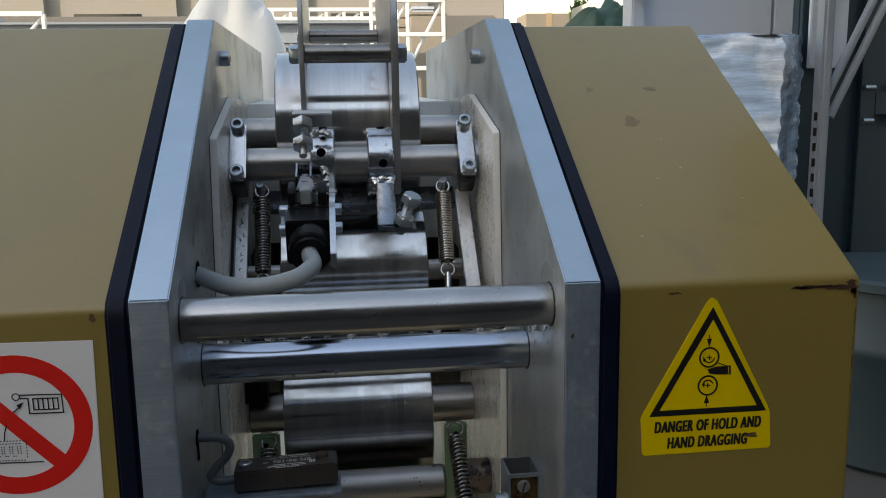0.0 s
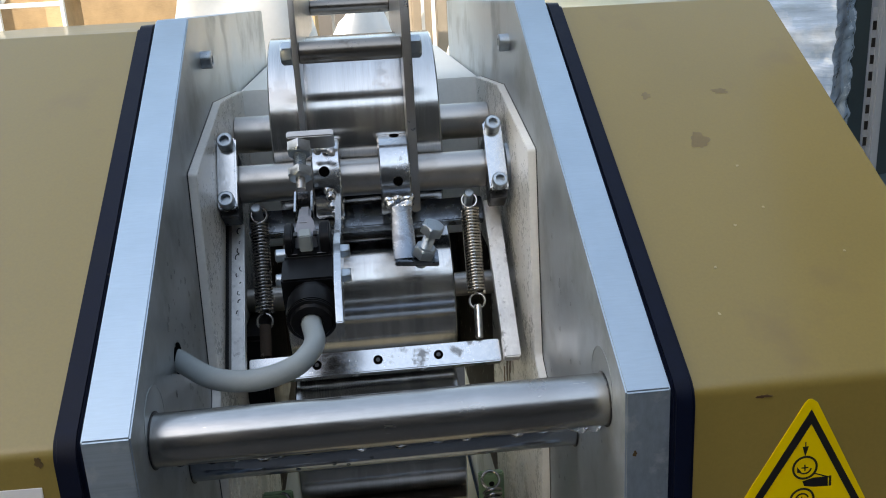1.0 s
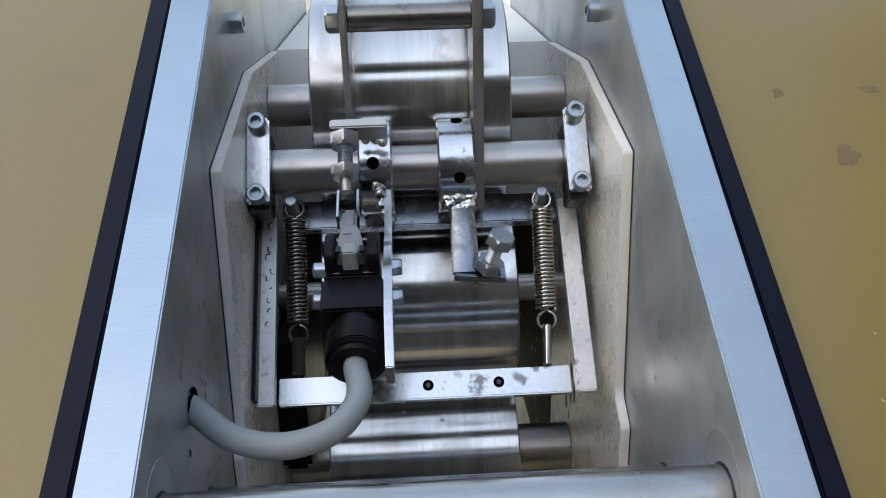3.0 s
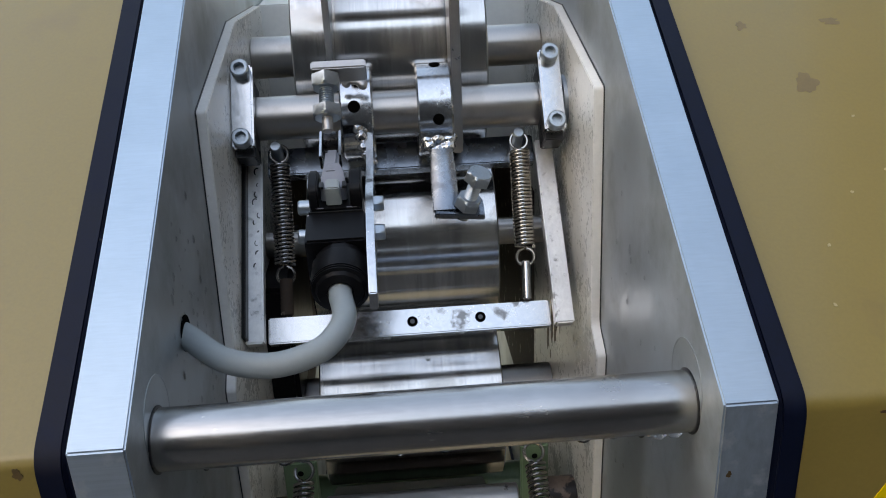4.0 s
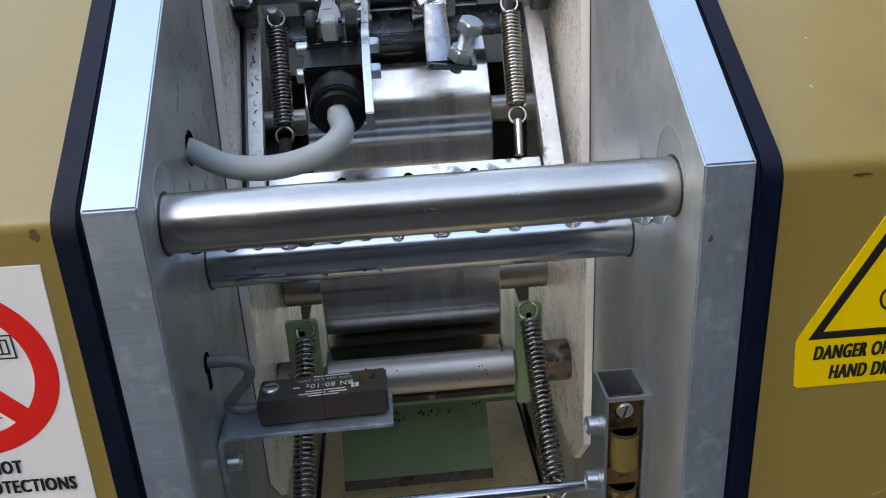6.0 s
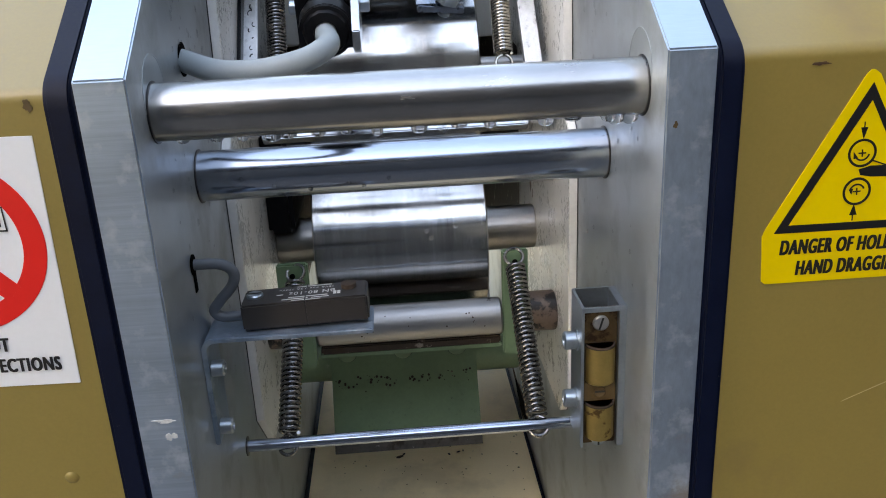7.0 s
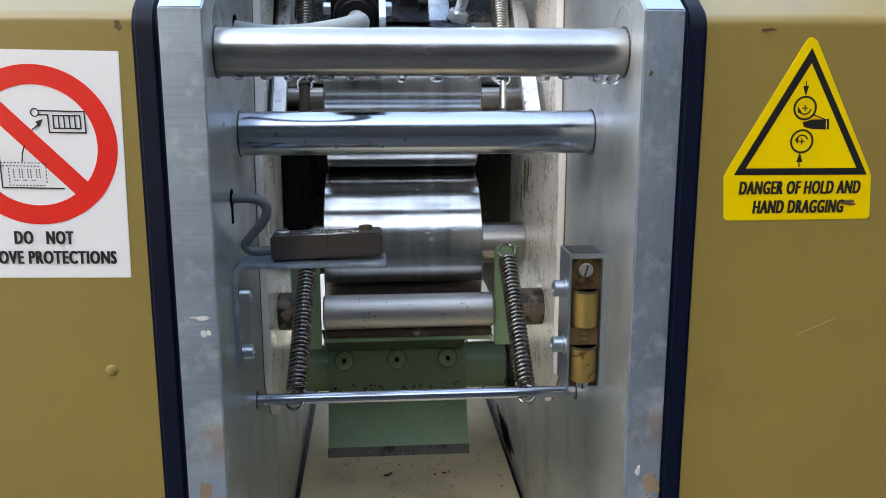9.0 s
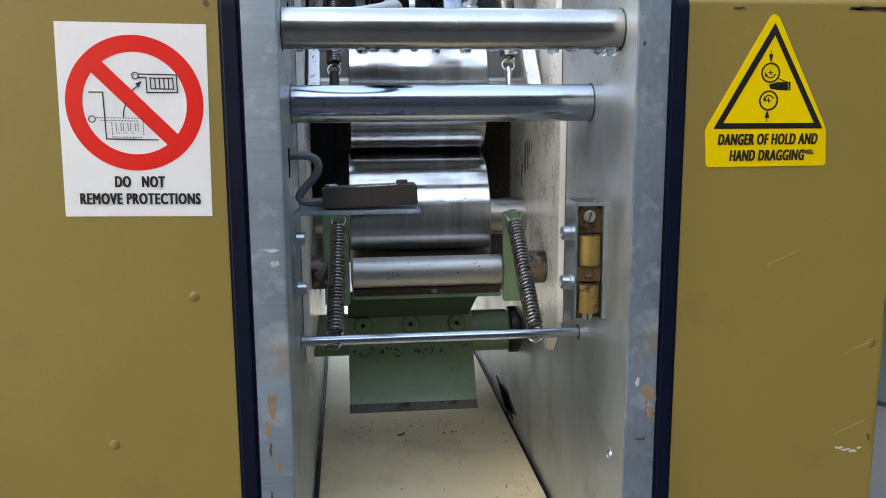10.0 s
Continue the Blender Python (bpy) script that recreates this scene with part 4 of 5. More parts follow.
collar_l = thing("collar_lug", (-0.031, SH_Y, SH_Z), "bright steel collar with welded plates and a stop bolt", "collar", "collars on the shaft")
part("ring", revolve([(0.0170, 0), (0.0335, 0), (0.0347, 0.0012), (0.0347, 0.0228), (0.0335, 0.024), (0.0170, 0.024)], (-0.0430, SH_Y, SH_Z), (1, 0, 0), 64), PLATED, collar_l)
n = Vector((0, -0.93, 0.37)).normalized()
part("set_screw_hole", revolve([(0.0045, 0), (0.0045, 0.0006), (0.0036, 0.0008)], Vector((-0.0325, SH_Y, SH_Z)) + n * 0.0345, n, 20), HOLE, collar_l, "dark threaded hole")
part("weld", weld_run([(-0.0300, 0.2960, 1.1100), (-0.0280, 0.2905, 1.1050), (-0.0262, 0.2860, 1.0995), (-0.0248, 0.2830, 1.0940), (-0.0232, 0.2800, 1.0880), (-0.0232, 0.2790, 1.0830)], 0.0042, 8), PLATED, collar_l, "lumpy bright weld")
part("weld_bead", weld_run([(-0.0300, 0.2920, 1.1460), (-0.0250, 0.2900, 1.1440), (-0.0360, 0.2930, 1.1450)], 0.0036, 5), ARM_STEEL, collar_l, "dark weld bead")
part("grub_screw", rod((-0.0300, 0.3080, 1.1440), (-0.0300, 0.3030, 1.1540), 0.0040, seg=16), DARK_STEEL, collar_l)
ST = Vector((0, -0.63, -0.775)).normalized()     # the stop bolt's way
STU = Vector((0, -0.775, 0.63)).normalized()
plate_c = Vector((-0.0385, 0.2560, 1.1600))
part("stop_plate", oriented(0.036, 0.020, 0.0060, plate_c, 0.0010, along=STU, normal=-ST), ARM_STEEL, collar_l)
bx = Vector((-0.0475, 0.2540, 1.1590))
part("threaded_shank", threaded(bx, bx + ST * 0.030, 0.0050), ZINC, collar_l)
part("bolt_tip", rod(bx + ST * 0.030, bx + ST * 0.042, 0.0036, seg=20), ARM_STEEL, collar_l)
hex_bolt(collar_l, bx + ST * 0.002, ST, 0.0175, 0.0090, name="nut")
hex_bolt(collar_l, bx + ST * 0.0245, ST, 0.0175, 0.0075, name="lock_nut")

# ---- swinging arms above the top roll ----
arms = thing("swing_arms", (0, 0.33, 1.1134), "pair of dark steel swing arms with spacer tubes", "lever arm")
ARM = [(0.313, 1.092), (0.320, 1.080), (0.338, 1.080), (0.346, 1.092), (0.347, 1.180), (0.360, 1.215), (0.430, 1.225), (0.560, 1.232), (0.585, 1.250), (0.590, 1.300), (0.560, 1.345), (0.46, 1.365), (0.36, 1.345), (0.316, 1.290), (0.308, 1.222)]
part("arm", prism(ARM, 0.0400, 0.0475, 0.0012), ARM_STEEL, arms)
ARM_L = [(0.316, 1.150), (0.332, 1.150)] + ARM[4:]
part("arm", prism(ARM_L, -0.0505, -0.0455, 0.0012), ARM_STEEL, arms)
for y, z, r in ((0.3225, 1.2225, 0.0092), (0.556, 1.2565, 0.0080)):
    part("spacer_tube", rod((-0.0455, y, z), (0.0400, y, z), r, seg=32), TUBE_STEEL, arms)
    hex_bolt(arms, (0.0475, y, z), (1, 0, 0), 0.0165, 0.0090)
    hex_bolt(arms, (-0.0515, y, z), (-1, 0, 0), 0.0165, 0.0090, name="nut")
part("cross_angle", box(-0.0430, 0.0380, 0.600, 0.640, 1.195, 1.215, 0.002), ZINC, arms)

# ---- flat-bar cradle ----
frame_bars = thing("flat_bar_cradle", (0, 0.28, 0.96), "worn bright flat-bar cradle behind the tie bars", "cradle")
BD = Vector((0, 0.093, 0.104)).normalized()
BN = Vector((0, -0.104, 0.093)).normalized()
SIDE = Vector((1, 0, 0))
BAR_X = {-1: -0.1155, 1: 0.1125}
for s in (-1, 1):
    part("side_bar", oriented(0.0138, 0.150, 0.012, Vector((BAR_X[s], 0.2860, 1.0270)) - BN * 0.006, 0.0012, BD, BN), FLAT_BAR, frame_bars, "dented flat bar with wet marks")
# black strip put in as the shade between left bar and cheek
part("packing_strip", oriented(0.0030, 0.146, 0.014, Vector((BAR_X[-1] - 0.0055, 0.2860, 1.0270)) + BN * 0.0045, 0.0006, BD, BN), BLACK_PLASTIC, frame_bars, "added black strip for the shaded gap beside the bar")
rd = random.Random(17)
for k in range(10):
    c = Vector((BAR_X[-1] + rd.uniform(0.001, 0.0045), 0.2860, 1.0270)) + BD * (0.060 - 0.0085 * k + rd.uniform(-0.002, 0.002)) + BN * 0.0001
    r, q0, span = rd.uniform(0.0009, 0.0022), rd.uniform(0.6, 2.4), rd.uniform(1.6, 3.6)
    arc = [c + SIDE * (r * math.cos(q)) + BD * (r * 1.4 * math.sin(q)) for q in [q0 + span * i / 12 for i in range(13)]]
    part("dent", sweep(arc, rd.uniform(0.0003, 0.0006), seg=6), DARK_STEEL, frame_bars, "dark dent in the flat bar")
low = Vector((0, 0.2570, 0.9695))
part("lower_bar", oriented(0.2130, 0.0200, 0.010, low + SIDE * -0.0015 - BN * 0.005, 0.001, BD, BN), PLATED, frame_bars)
for x in (-0.0515, 0.0, 0.0515):
    hole = revolve([(0.0040, 0), (0.0040, 0.0004), (0.0026, 0.0005)], low + Vector((x, 0, 0)) + BN * 0.0001, BN, 20)
    part("screw_hole", hole, HOLE, frame_bars, "dark screw hole")
    part("screw", revolve([(0.0018, 0), (0.0018, 0.0003)], low + Vector((x, 0, 0)) + BN * 0.0005, BN, 12), DARK_STEEL, frame_bars)
upc = Vector((0, 0.3400, 1.0730))
part("upper_bar", oriented(0.2100, 0.0230, 0.012, upc, 0.001, BD, BN), LUG_STEEL, frame_bars)
for s, x in ((-1, -0.0955), (1, 0.0910)):
    part("spring_pin", rod((x, 0.338, 1.077), (x, 0.3195, 1.0945), 0.0044, seg=24), ZINC, frame_bars)


# ---- tension springs ----
def tension_spring(p0, p1, r, wire, turns, label, group, mat=SPRING, tail=None, ring=0.0066, rusty=False, face=(1, 0, 0)):
    """A coil between two rings: p0 is the middle of the upper ring, p1 of the lower."""
    p0, p1 = Vector(p0), Vector(p1)
    t = thing("tension_spring", (p0 + p1) / 2, label, "spring", group)
    a, s, u = basis(p1 - p0)
    side = (Vector(face) - a * a.dot(Vector(face))).normalized()
    c0, c1 = p0 + a * (ring + wire), p1 - a * (ring + wire)
    ln = (c1 - c0).length
    seg = 22
    pts = [c0 + a * (ln * i / (turns * seg)) + (s * math.cos(2 * math.pi * i / seg) + u * math.sin(2 * math.pi * i / seg)) * r for i in range(turns * seg + 1)]
    part("coil", sweep(pts, wire, seg=10), mat, t)
    for c, d in ((p0, -a), (p1, a)):
        pts = [c + d * math.cos(q) * ring + side * math.sin(q) * ring for q in [2 * math.pi * (0.52 + 0.95 * i / 28) for i in range(29)]]
        part("hook", sweep(pts, wire * 0.95, seg=8), mat, t)
    if tail:
        part("tail_rod", rod(p1 + a * 0.003, tail, 0.0050 if rusty else 0.0034, seg=16), RUSTY if rusty else PLATED, t)
    return t


tension_spring((-0.0935, 0.3225, 1.0870), (-0.0940, 0.2850, 1.0020), 0.0068, 0.00132, 27, "close-wound steel tension spring with a rusty tail", "springs of the cradle", mat=SPRING_DARK, tail=(-0.0940, 0.2680, 0.9760), rusty=True)
tension_spring((0.0910, 0.3210, 1.0870), (0.0895, 0.2790, 1.0070), 0.0068, 0.00132, 27, "close-wound brownish steel tension spring on a pin", "springs of the cradle", tail=(0.0879, 0.2620, 0.9790))
tension_spring((0.0905, 0.2470, 0.8500), (0.0930, 0.1435, 0.7490), 0.0071, 0.00150, 32, "open-wound dark spring hooked on the cross rod", "springs of the scraper", ring=0.0076, mat=SPRING_DARK, face=(0.14, 0.6, 0.6))
tension_spring((-0.0930, 0.2470, 0.8480), (-0.0985, 0.1435, 0.7490), 0.0071, 0.00150, 32, "open-wound dark spring hooked on the cross rod", "springs of the scraper", ring=0.0076, mat=SPRING_DARK, face=(0.10, 0.6, 0.6))

# ---- scraper unit ----
single("cross_rod", rod((-0.1295, 0.1435, 0.7505), (0.1345, 0.1435, 0.7505), 0.0047, seg=24), CHROME, (0, 0.1435, 0.7505), "thin polished steel rod carrying two springs", "rod")
for s in (-1, 1):
    part("rod_seat", revolve([(0.0075, 0), (0.0075, 0.0007), (0.0049, 0.0012)], (INNER[s], 0.1435, 0.7505), (-s, 0, 0), 24), DARK_STEEL, plate_l if s < 0 else plate_r, "dark rim round the cross rod")
scr = thing("scraper_unit", (0, 0.3, 0.60), "pale green painted scraper unit with an aluminium roller", "scraper")
for s, xa, xb in ((1, 0.0805, 0.1030), (-1, -0.1095, -0.0830)):
    part("arm", box(xa, xb, 0.2500, 0.2570, 0.757, 0.8545, 0.0015), GREEN, scr, "pale green flat arm with a spring hole")
    part("spring_hole", revolve([(0.0024, 0), (0.0024, 0.0004), (0.001, 0.0005)], ((xa + xb) / 2, 0.2500, 0.8440), (0, -1, 0), 16), HOLE, scr)
part("roller", rod((-0.0810, 0.2610, 0.7900), (0.0800, 0.2610, 0.7900), 0.0165, seg=48, bev=0.0015), ROLLER_ALU, scr, "dull aluminium roller with dark spots")
for xa, xb in ((0.1035, 0.1275), (-0.1225, -0.1050)):
    part("stub", rod((xa, 0.2610, 0.7920), (xb, 0.2610, 0.7920), 0.0178, seg=32), STUB, scr, "stub with flaking dark paint")
part("cross_strip", box(-0.0805, 0.0800, 0.2560, 0.3000, 0.7615, 0.7665, 0.001), GREEN, scr)
# shade and dirt under the roller, put in as a dark brown strip
part("backing", box(-0.0790, 0.0785, 0.2530, 0.3000, 0.7666, 0.7742, 0.0015), RUSTY, scr, "dark brown strip for the shade and dirt under the roller")
# darker green here carries the shade below the cross strip
part("web_plate", prism([(0.2960, 0.7612), (0.3985, 0.7050), (0.4040, 0.7090), (0.3010, 0.7612)], -0.0865, 0.0640, 0.0006), GREEN_SHADE, scr, "green web plate with its deep shade in the colour")
part("tube", rod((-0.1320, 0.4250, 0.6770), (0.1180, 0.4250, 0.6770), 0.0265, seg=48, bev=0.003), GREEN, scr)
part("tube_flange", rod((0.1180, 0.4250, 0.6770), (0.1320, 0.4250, 0.6770), 0.0300, seg=48, bev=0.002), DARK_STEEL, scr)
PL = [(0.3975, 0.7070), (0.3900, 0.6680), (0.3555, 0.6085), (0.3598, 0.6060), (0.3945, 0.6660), (0.4025, 0.7070)]
part("scraper_plate", prism(PL, -0.0865, 0.0685, 0.0006), GREEN, scr, "bent pale green plate dotted with drops")
part("blade", prism([(0.3560, 0.6090), (0.3520, 0.5990), (0.3550, 0.5975), (0.3600, 0.6065)], -0.0870, 0.0690, 0.0004), BLADE, scr, "bare grey steel edge")
for x in (-0.0685, -0.0095, 0.0480):
    o = Vector((x, 0.3950, 0.6960))
    part("screw_boss", revolve([(0.0102, -0.001), (0.0102, 0.0034), (0.0080, 0.0046), (0.0032, 0.0046), (0.0032, 0.0012)], o, (0, -0.98, 0.19), 24), GREEN, scr)
    # dark ring draws the shade at the foot of the boss
    part("boss_groove", revolve([(0.0112, -0.0006), (0.0112, 0.0006), (0.0103, 0.0006), (0.0103, 0.0002)], o, (0, -0.98, 0.19), 28), GREEN_SHADE, scr, "darker green ring for the shade round the screw boss")
    part("screw_hole", revolve([(0.0022, 0), (0.0020, 0.0049)], o, (0, -0.98, 0.19), 16), HOLE, scr)

# ---- limit switch on its bracket ----
SD = Vector((0, -0.966, -0.259))
SU = Vector((0, -0.259, 0.966))
SX = Vector((1, 0, 0))
FACE = Vector((-0.0437, 0.1680, 1.0590))
switch = thing("limit_switch", (-0.0455, 0.19, 1.05), "black plastic limit switch with a grey cable on a steel bracket", "switch")


def in_switch(x0, x1, d0, d1, u0, u1, bev=0.001):
    """A block in the switch's own axes: across, back from its face, upwards."""
    m = Matrix((SX, -SD, SU)).transposed().to_4x4()
    m.translation = FACE
    return box(x0, x1, d0, d1, u0, u1, bev, m=m)


part("housing", in_switch(-0.0192, 0.0185, 0.0, 0.030, -0.022, 0.018, 0.0014), BLACK_PLASTIC, switch)
part("head", in_switch(-0.0172, 0.0160, 0.0302, 0.062, -0.019, 0.0190, 0.0016), BLACK_PLASTIC, switch)
to_world = Matrix((SX, -SD, SU)).transposed().to_4x4()
to_world.translation = FACE
for xa, xb in ((-0.0172, -0.0112), (0.0085, 0.0160)):
    ear = prism(fillet([(0.0325, 0.0185), (0.0340, 0.0330), (0.0610, 0.0350), (0.0610, 0.0185)], {1: 0.007, 2: 0.010}), xa, xb, 0)
    ends_softened(ear, 0.0010, xa, xb)
    ear.transform(to_world)
    part("ear", ear, BLACK_PLASTIC, switch)
part("seam", in_switch(-0.0178, 0.0165, 0.0290, 0.0300, -0.019, 0.0188, 0.0), SIGN_BLACK, switch)
for xa, xb in ((-0.0135, -0.0085), (0.0060, 0.0125)):
    part("moulded_mark", in_switch(xa, xb, 0.0325, 0.0331, 0.0189, 0.0193, 0), GREY_PLASTIC, switch, "pale worn moulding line")
GL = FACE + SX * 0.0015
part("gland", revolve([(0.0165, -0.001), (0.0160, 0.004), (0.0180, 0.006), (0.0184, 0.014), (0.0168, 0.019), (0.0162, 0.024), (0.0138, 0.028), (0.0080, 0.0285), (0.0078, 0.022)], GL, SD, 14), BLACK_PLASTIC, switch, "black cable gland")
for h in (0.0205, 0.0225, 0.0245):
    part("gland_rib", revolve([(0.0158, 0), (0.0173, 0.0004), (0.0173, 0.0009), (0.0158, 0.0013)], GL + SD * h, SD, 28), BLACK_PLASTIC, switch)
def lever_block(rows, name, mat, label=""):
    """A tapered block: rows of half width, distance back, lower and upper height."""
    bm, rings = bmesh.new(), []
    for hw, d, u0, u1 in rows:
        rings.append([bm.verts.new(FACE + SX * (-0.0018 + q) - SD * d + SU * u) for q, u in ((-hw, u0), (hw, u0), (hw * 0.86, u1), (-hw * 0.86, u1))])
    for p, q in zip(rings, rings[1:]):
        for k in range(4):
            bm.faces.new((p[k], p[(k + 1) % 4], q[(k + 1) % 4], q[k]))
    bm.faces.new(rings[0][::-1])
    bm.faces.new(rings[-1])
    bmesh.ops.recalc_face_normals(bm, faces=bm.faces[:])
    soften(bm, 0.0008)
    return part(name, bm, mat, switch, label)


lever_block(((0.0086, 0.0400, 0.0190, 0.0290), (0.0086, 0.0480, 0.0205, 0.0325), (0.0070, 0.0550, 0.0230, 0.0350), (0.0046, 0.0600, 0.0250, 0.0360)), "lever_base", GREY_PLASTIC, "grey tapered plastic lever base")
lever_block(((0.0050, 0.0350, 0.0190, 0.0325), (0.0050, 0.0430, 0.0195, 0.0348)), "lever_clip", CABLE, "pale grey clip")
for k in (-1, 1):
    part("clip_recess", in_switch(-0.0018 + k * 0.0072 - 0.0014, -0.0018 + k * 0.0072 + 0.0014, 0.0378, 0.0440, 0.0300, 0.0318, 0.0003), SIGN_BLACK, switch)
part("lever", oriented(0.0095, 0.038, 0.0060, Vector((-0.0470, 0.2270, 1.1050)), 0.0018, along=(0, 0.93, 0.10), normal=(0, -0.10, 0.99)), GREY_PLASTIC, switch, "grey lever")
for x in (-0.0550, -0.0420):
    part("yoke", oriented(0.0016, 0.026, 0.0120, Vector((x, 0.2520, 1.1080)), 0.0004, along=(0, 0.9, 0.43), normal=(0, -0.43, 0.9)), PLATED, switch)
part("lever_roller", rod((-0.0535, 0.2580, 1.1120), (-0.0435, 0.2580, 1.1120), 0.0068, seg=24), DARK_STEEL, switch)
BR = [(0.1366, 1.0413), (0.1350, 1.0530), (0.1560, 1.0760), (0.2000, 1.0930), (0.2600, 1.0950), (0.2980, 1.1080), (0.3030, 1.0900), (0.2550, 1.0720), (0.1950, 1.0480), (0.1550, 1.0370)]
part("bracket", prism(BR, -0.0255, -0.0205, 0.0006), PLATED, switch, "flat steel bracket")
for y, z in ((0.2040, 1.0640), (0.2180, 1.0790)):
    hex_bolt(switch, (-0.0205, y, z), (1, 0, 0), 0.0100, 0.0060, up=(0, 1, 1))
    cap_screw(switch, (-0.0629, y, z), (-1, 0, 0), 0.0050, 0.0080)
CAB = [GL + SD * 0.012, GL + SD * 0.030, (-0.0395, 0.1200, 1.0485), (-0.0420, 0.1030, 1.0465), (-0.0530, 0.0890, 1.0425), (-0.0770, 0.0845, 1.0385), (-0.1040, 0.0945, 1.0382), (-0.1290, 0.1180, 1.0425), (-0.1400, 0.1260, 1.0430)]
part("cable", sweep(spline(CAB, 12), 0.0070, seg=20), CABLE, switch, "thick grey cable curving to the side plate")

# ---- magnetic switch on its angle bracket ----
mag = thing("magnetic_switch", (-0.07, 0.075, 0.81), "dark brown magnetic switch on a bent steel bracket", "switch")
# one bent strip: shelf, rounded bend and leg
outer = fillet([(-0.1294, 0.8085), (-0.1294, 0.8832), (-0.0235, 0.8832)], {1: 0.0085}, 8)
inner = fillet([(-0.0235, 0.8800), (-0.1262, 0.8800), (-0.1262, 0.8085)], {1: 0.0055}, 8)
strip = flat(outer + inner, 0.0900, 0.0340)
soften(strip, 0.0007, seg=2, angle=60)
part("bracket", strip, ALU_DULL, mag, "bent bare metal bracket")
body = part("body", box(-0.1030, -0.0254, 0.0620, 0.0880, 0.8834, 0.9000, 0.0012), BROWN_PLASTIC, mag)
part("groove", box(-0.0640, -0.0632, 0.0617, 0.0883, 0.8838, 0.9003, 0), SIGN_BLACK, mag)
slot_screw(mag, (-0.0955, 0.0760, 0.9000), (0, 0, 1), 0.0052, 0.0022, ZINC)
part("brown_screw", revolve([(0.0048, 0), (0.0048, 0.0028), (0.0030, 0.0030)], (-0.0370, 0.0780, 0.9000), (0, 0, 1), 24), RUSTY, mag, "rusty screw")
turned = Matrix.Rotation(math.pi, 4, "Z")
lettering("BN 80-10z", 0.0285, 0.0048, Matrix.Translation((-0.0600, 0.0745, 0.9003)) @ turned, PRINT_WHITE, mag, bold=0.010)
lettering("10VA max 0.5A 220V~", 0.0340, 0.0026, Matrix.Translation((-0.0640, 0.0810, 0.9003)) @ turned, PRINT_WHITE, mag, bold=0.0)
bars = None
for x0, x1, y in ((-0.070, -0.048, 0.0850), (-0.082, -0.078, 0.0745), (-0.074, -0.050, 0.0692), (-0.078, -0.062, 0.0665), (-0.060, -0.049, 0.0665), (-0.072, -0.054, 0.0640)):
    bars = box(x0, x1, y - 0.0004, y + 0.0004, 0.9000, 0.9002, 0, bars)
for x0, y0 in ((-0.0465, 0.0690), (-0.0465, 0.0715), (-0.0440, 0.0690), (-0.0440, 0.0715)):
    box(x0, x0 + 0.0019, y0, y0 + 0.0019, 0.9000, 0.9002, 0, bars)
part("small_print", bars, PRINT_WHITE, mag, "rows of unreadable small white print")
lift = Matrix.Translation((-0.129, 0.07, 0.88)) @ Matrix.Rotation(radians(-1.8), 4, "Y") @ Matrix.Translation((0.129, -0.07, -0.88))
for ob in [o for o in bpy.data.objects if (o.parent == mag or (o.parent and o.parent.parent == mag)) and o.name.split(".")[0] != "bracket"]:
    off = Matrix.Translation(-(base_of(ob)))
    ob.data.transform(off @ lift @ off.inverted())
for z in (0.8605, 0.8190):
    cap_screw(mag, (-0.1255, 0.0620, z), (1, 0, 0), 0.0052, 0.0080)
WIRE = [(-0.1400, 0.0690, 0.9275), (-0.1290, 0.0690, 0.9275), (-0.1140, 0.0690, 0.9270), (-0.1065, 0.0700, 0.9215), (-0.1080, 0.0720, 0.9120), (-0.1180, 0.0750, 0.9000), (-0.1225, 0.0765, 0.8930), (-0.1170, 0.0770, 0.8885), (-0.1020, 0.0770, 0.8890)]
part("cable", sweep(spline(WIRE, 8), 0.0034, seg=12), CABLE_DARK, mag, "thin dark grey cable looping into the side plate")

# ---- roller catch on the right plate ----
catch = thing("roller_catch", (0.119, 0.07, 0.785), "stained brass roller catch in a plated steel channel", "catch")
ch = box(0.1060, 0.1078, 0.0560, 0.0880, 0.7856, 0.8870, 0.0005)
part("channel_side", ch, ZINC, catch)
part("channel_side", box(0.1300, 0.1345, 0.0560, 0.0880, 0.7856, 0.8870, 0.0005), ZINC, catch)
part("channel_back", box(0.1078, 0.1300, 0.0860, 0.0880, 0.7856, 0.8870, 0), ZINC, catch)
part("channel_lip", box(0.1060, 0.1345, 0.0555, 0.0570, 0.8835, 0.8870, 0.0004), ZINC, catch)
part("brass_plate", box(0.1080, 0.1298, 0.0610, 0.0660, 0.7860, 0.8830, 0.0004), TARNISH, catch, "brown tarnished brass plate")
for z0, z1 in ((0.8325, 0.8600), (0.7915, 0.8180)):
    part("barrel", rod((0.1190, 0.0615, z0), (0.1190, 0.0615, z1), 0.0095, seg=40, bev=0.0010), BRASS, catch, "stained brass barrel")
    part("barrel_slot", box(0.1130, 0.1250, 0.0608, 0.0622, z1 - 0.0004, z1 + 0.0003, 0, m=None), SIGN_BLACK, catch)
    part("stain_ring", revolve([(0.0096, 0), (0.0097, 0.0008), (0.0096, 0.0016)], (0.1190, 0.0615, z1 - 0.0016), (0, 0, 1), 40), RUSTY, catch, "brown stained rim")
part("stained_gap", box(0.1085, 0.1293, 0.0600, 0.0612, 0.8185, 0.8320, 0.0003), STAIN, catch, "dark brown stained brass")
slot_screw(catch, (0.1190, 0.0610, 0.8740), (0, -1, 0), 0.0052, 0.0020, ARM_STEEL, slot=(0.3, 0, 1))
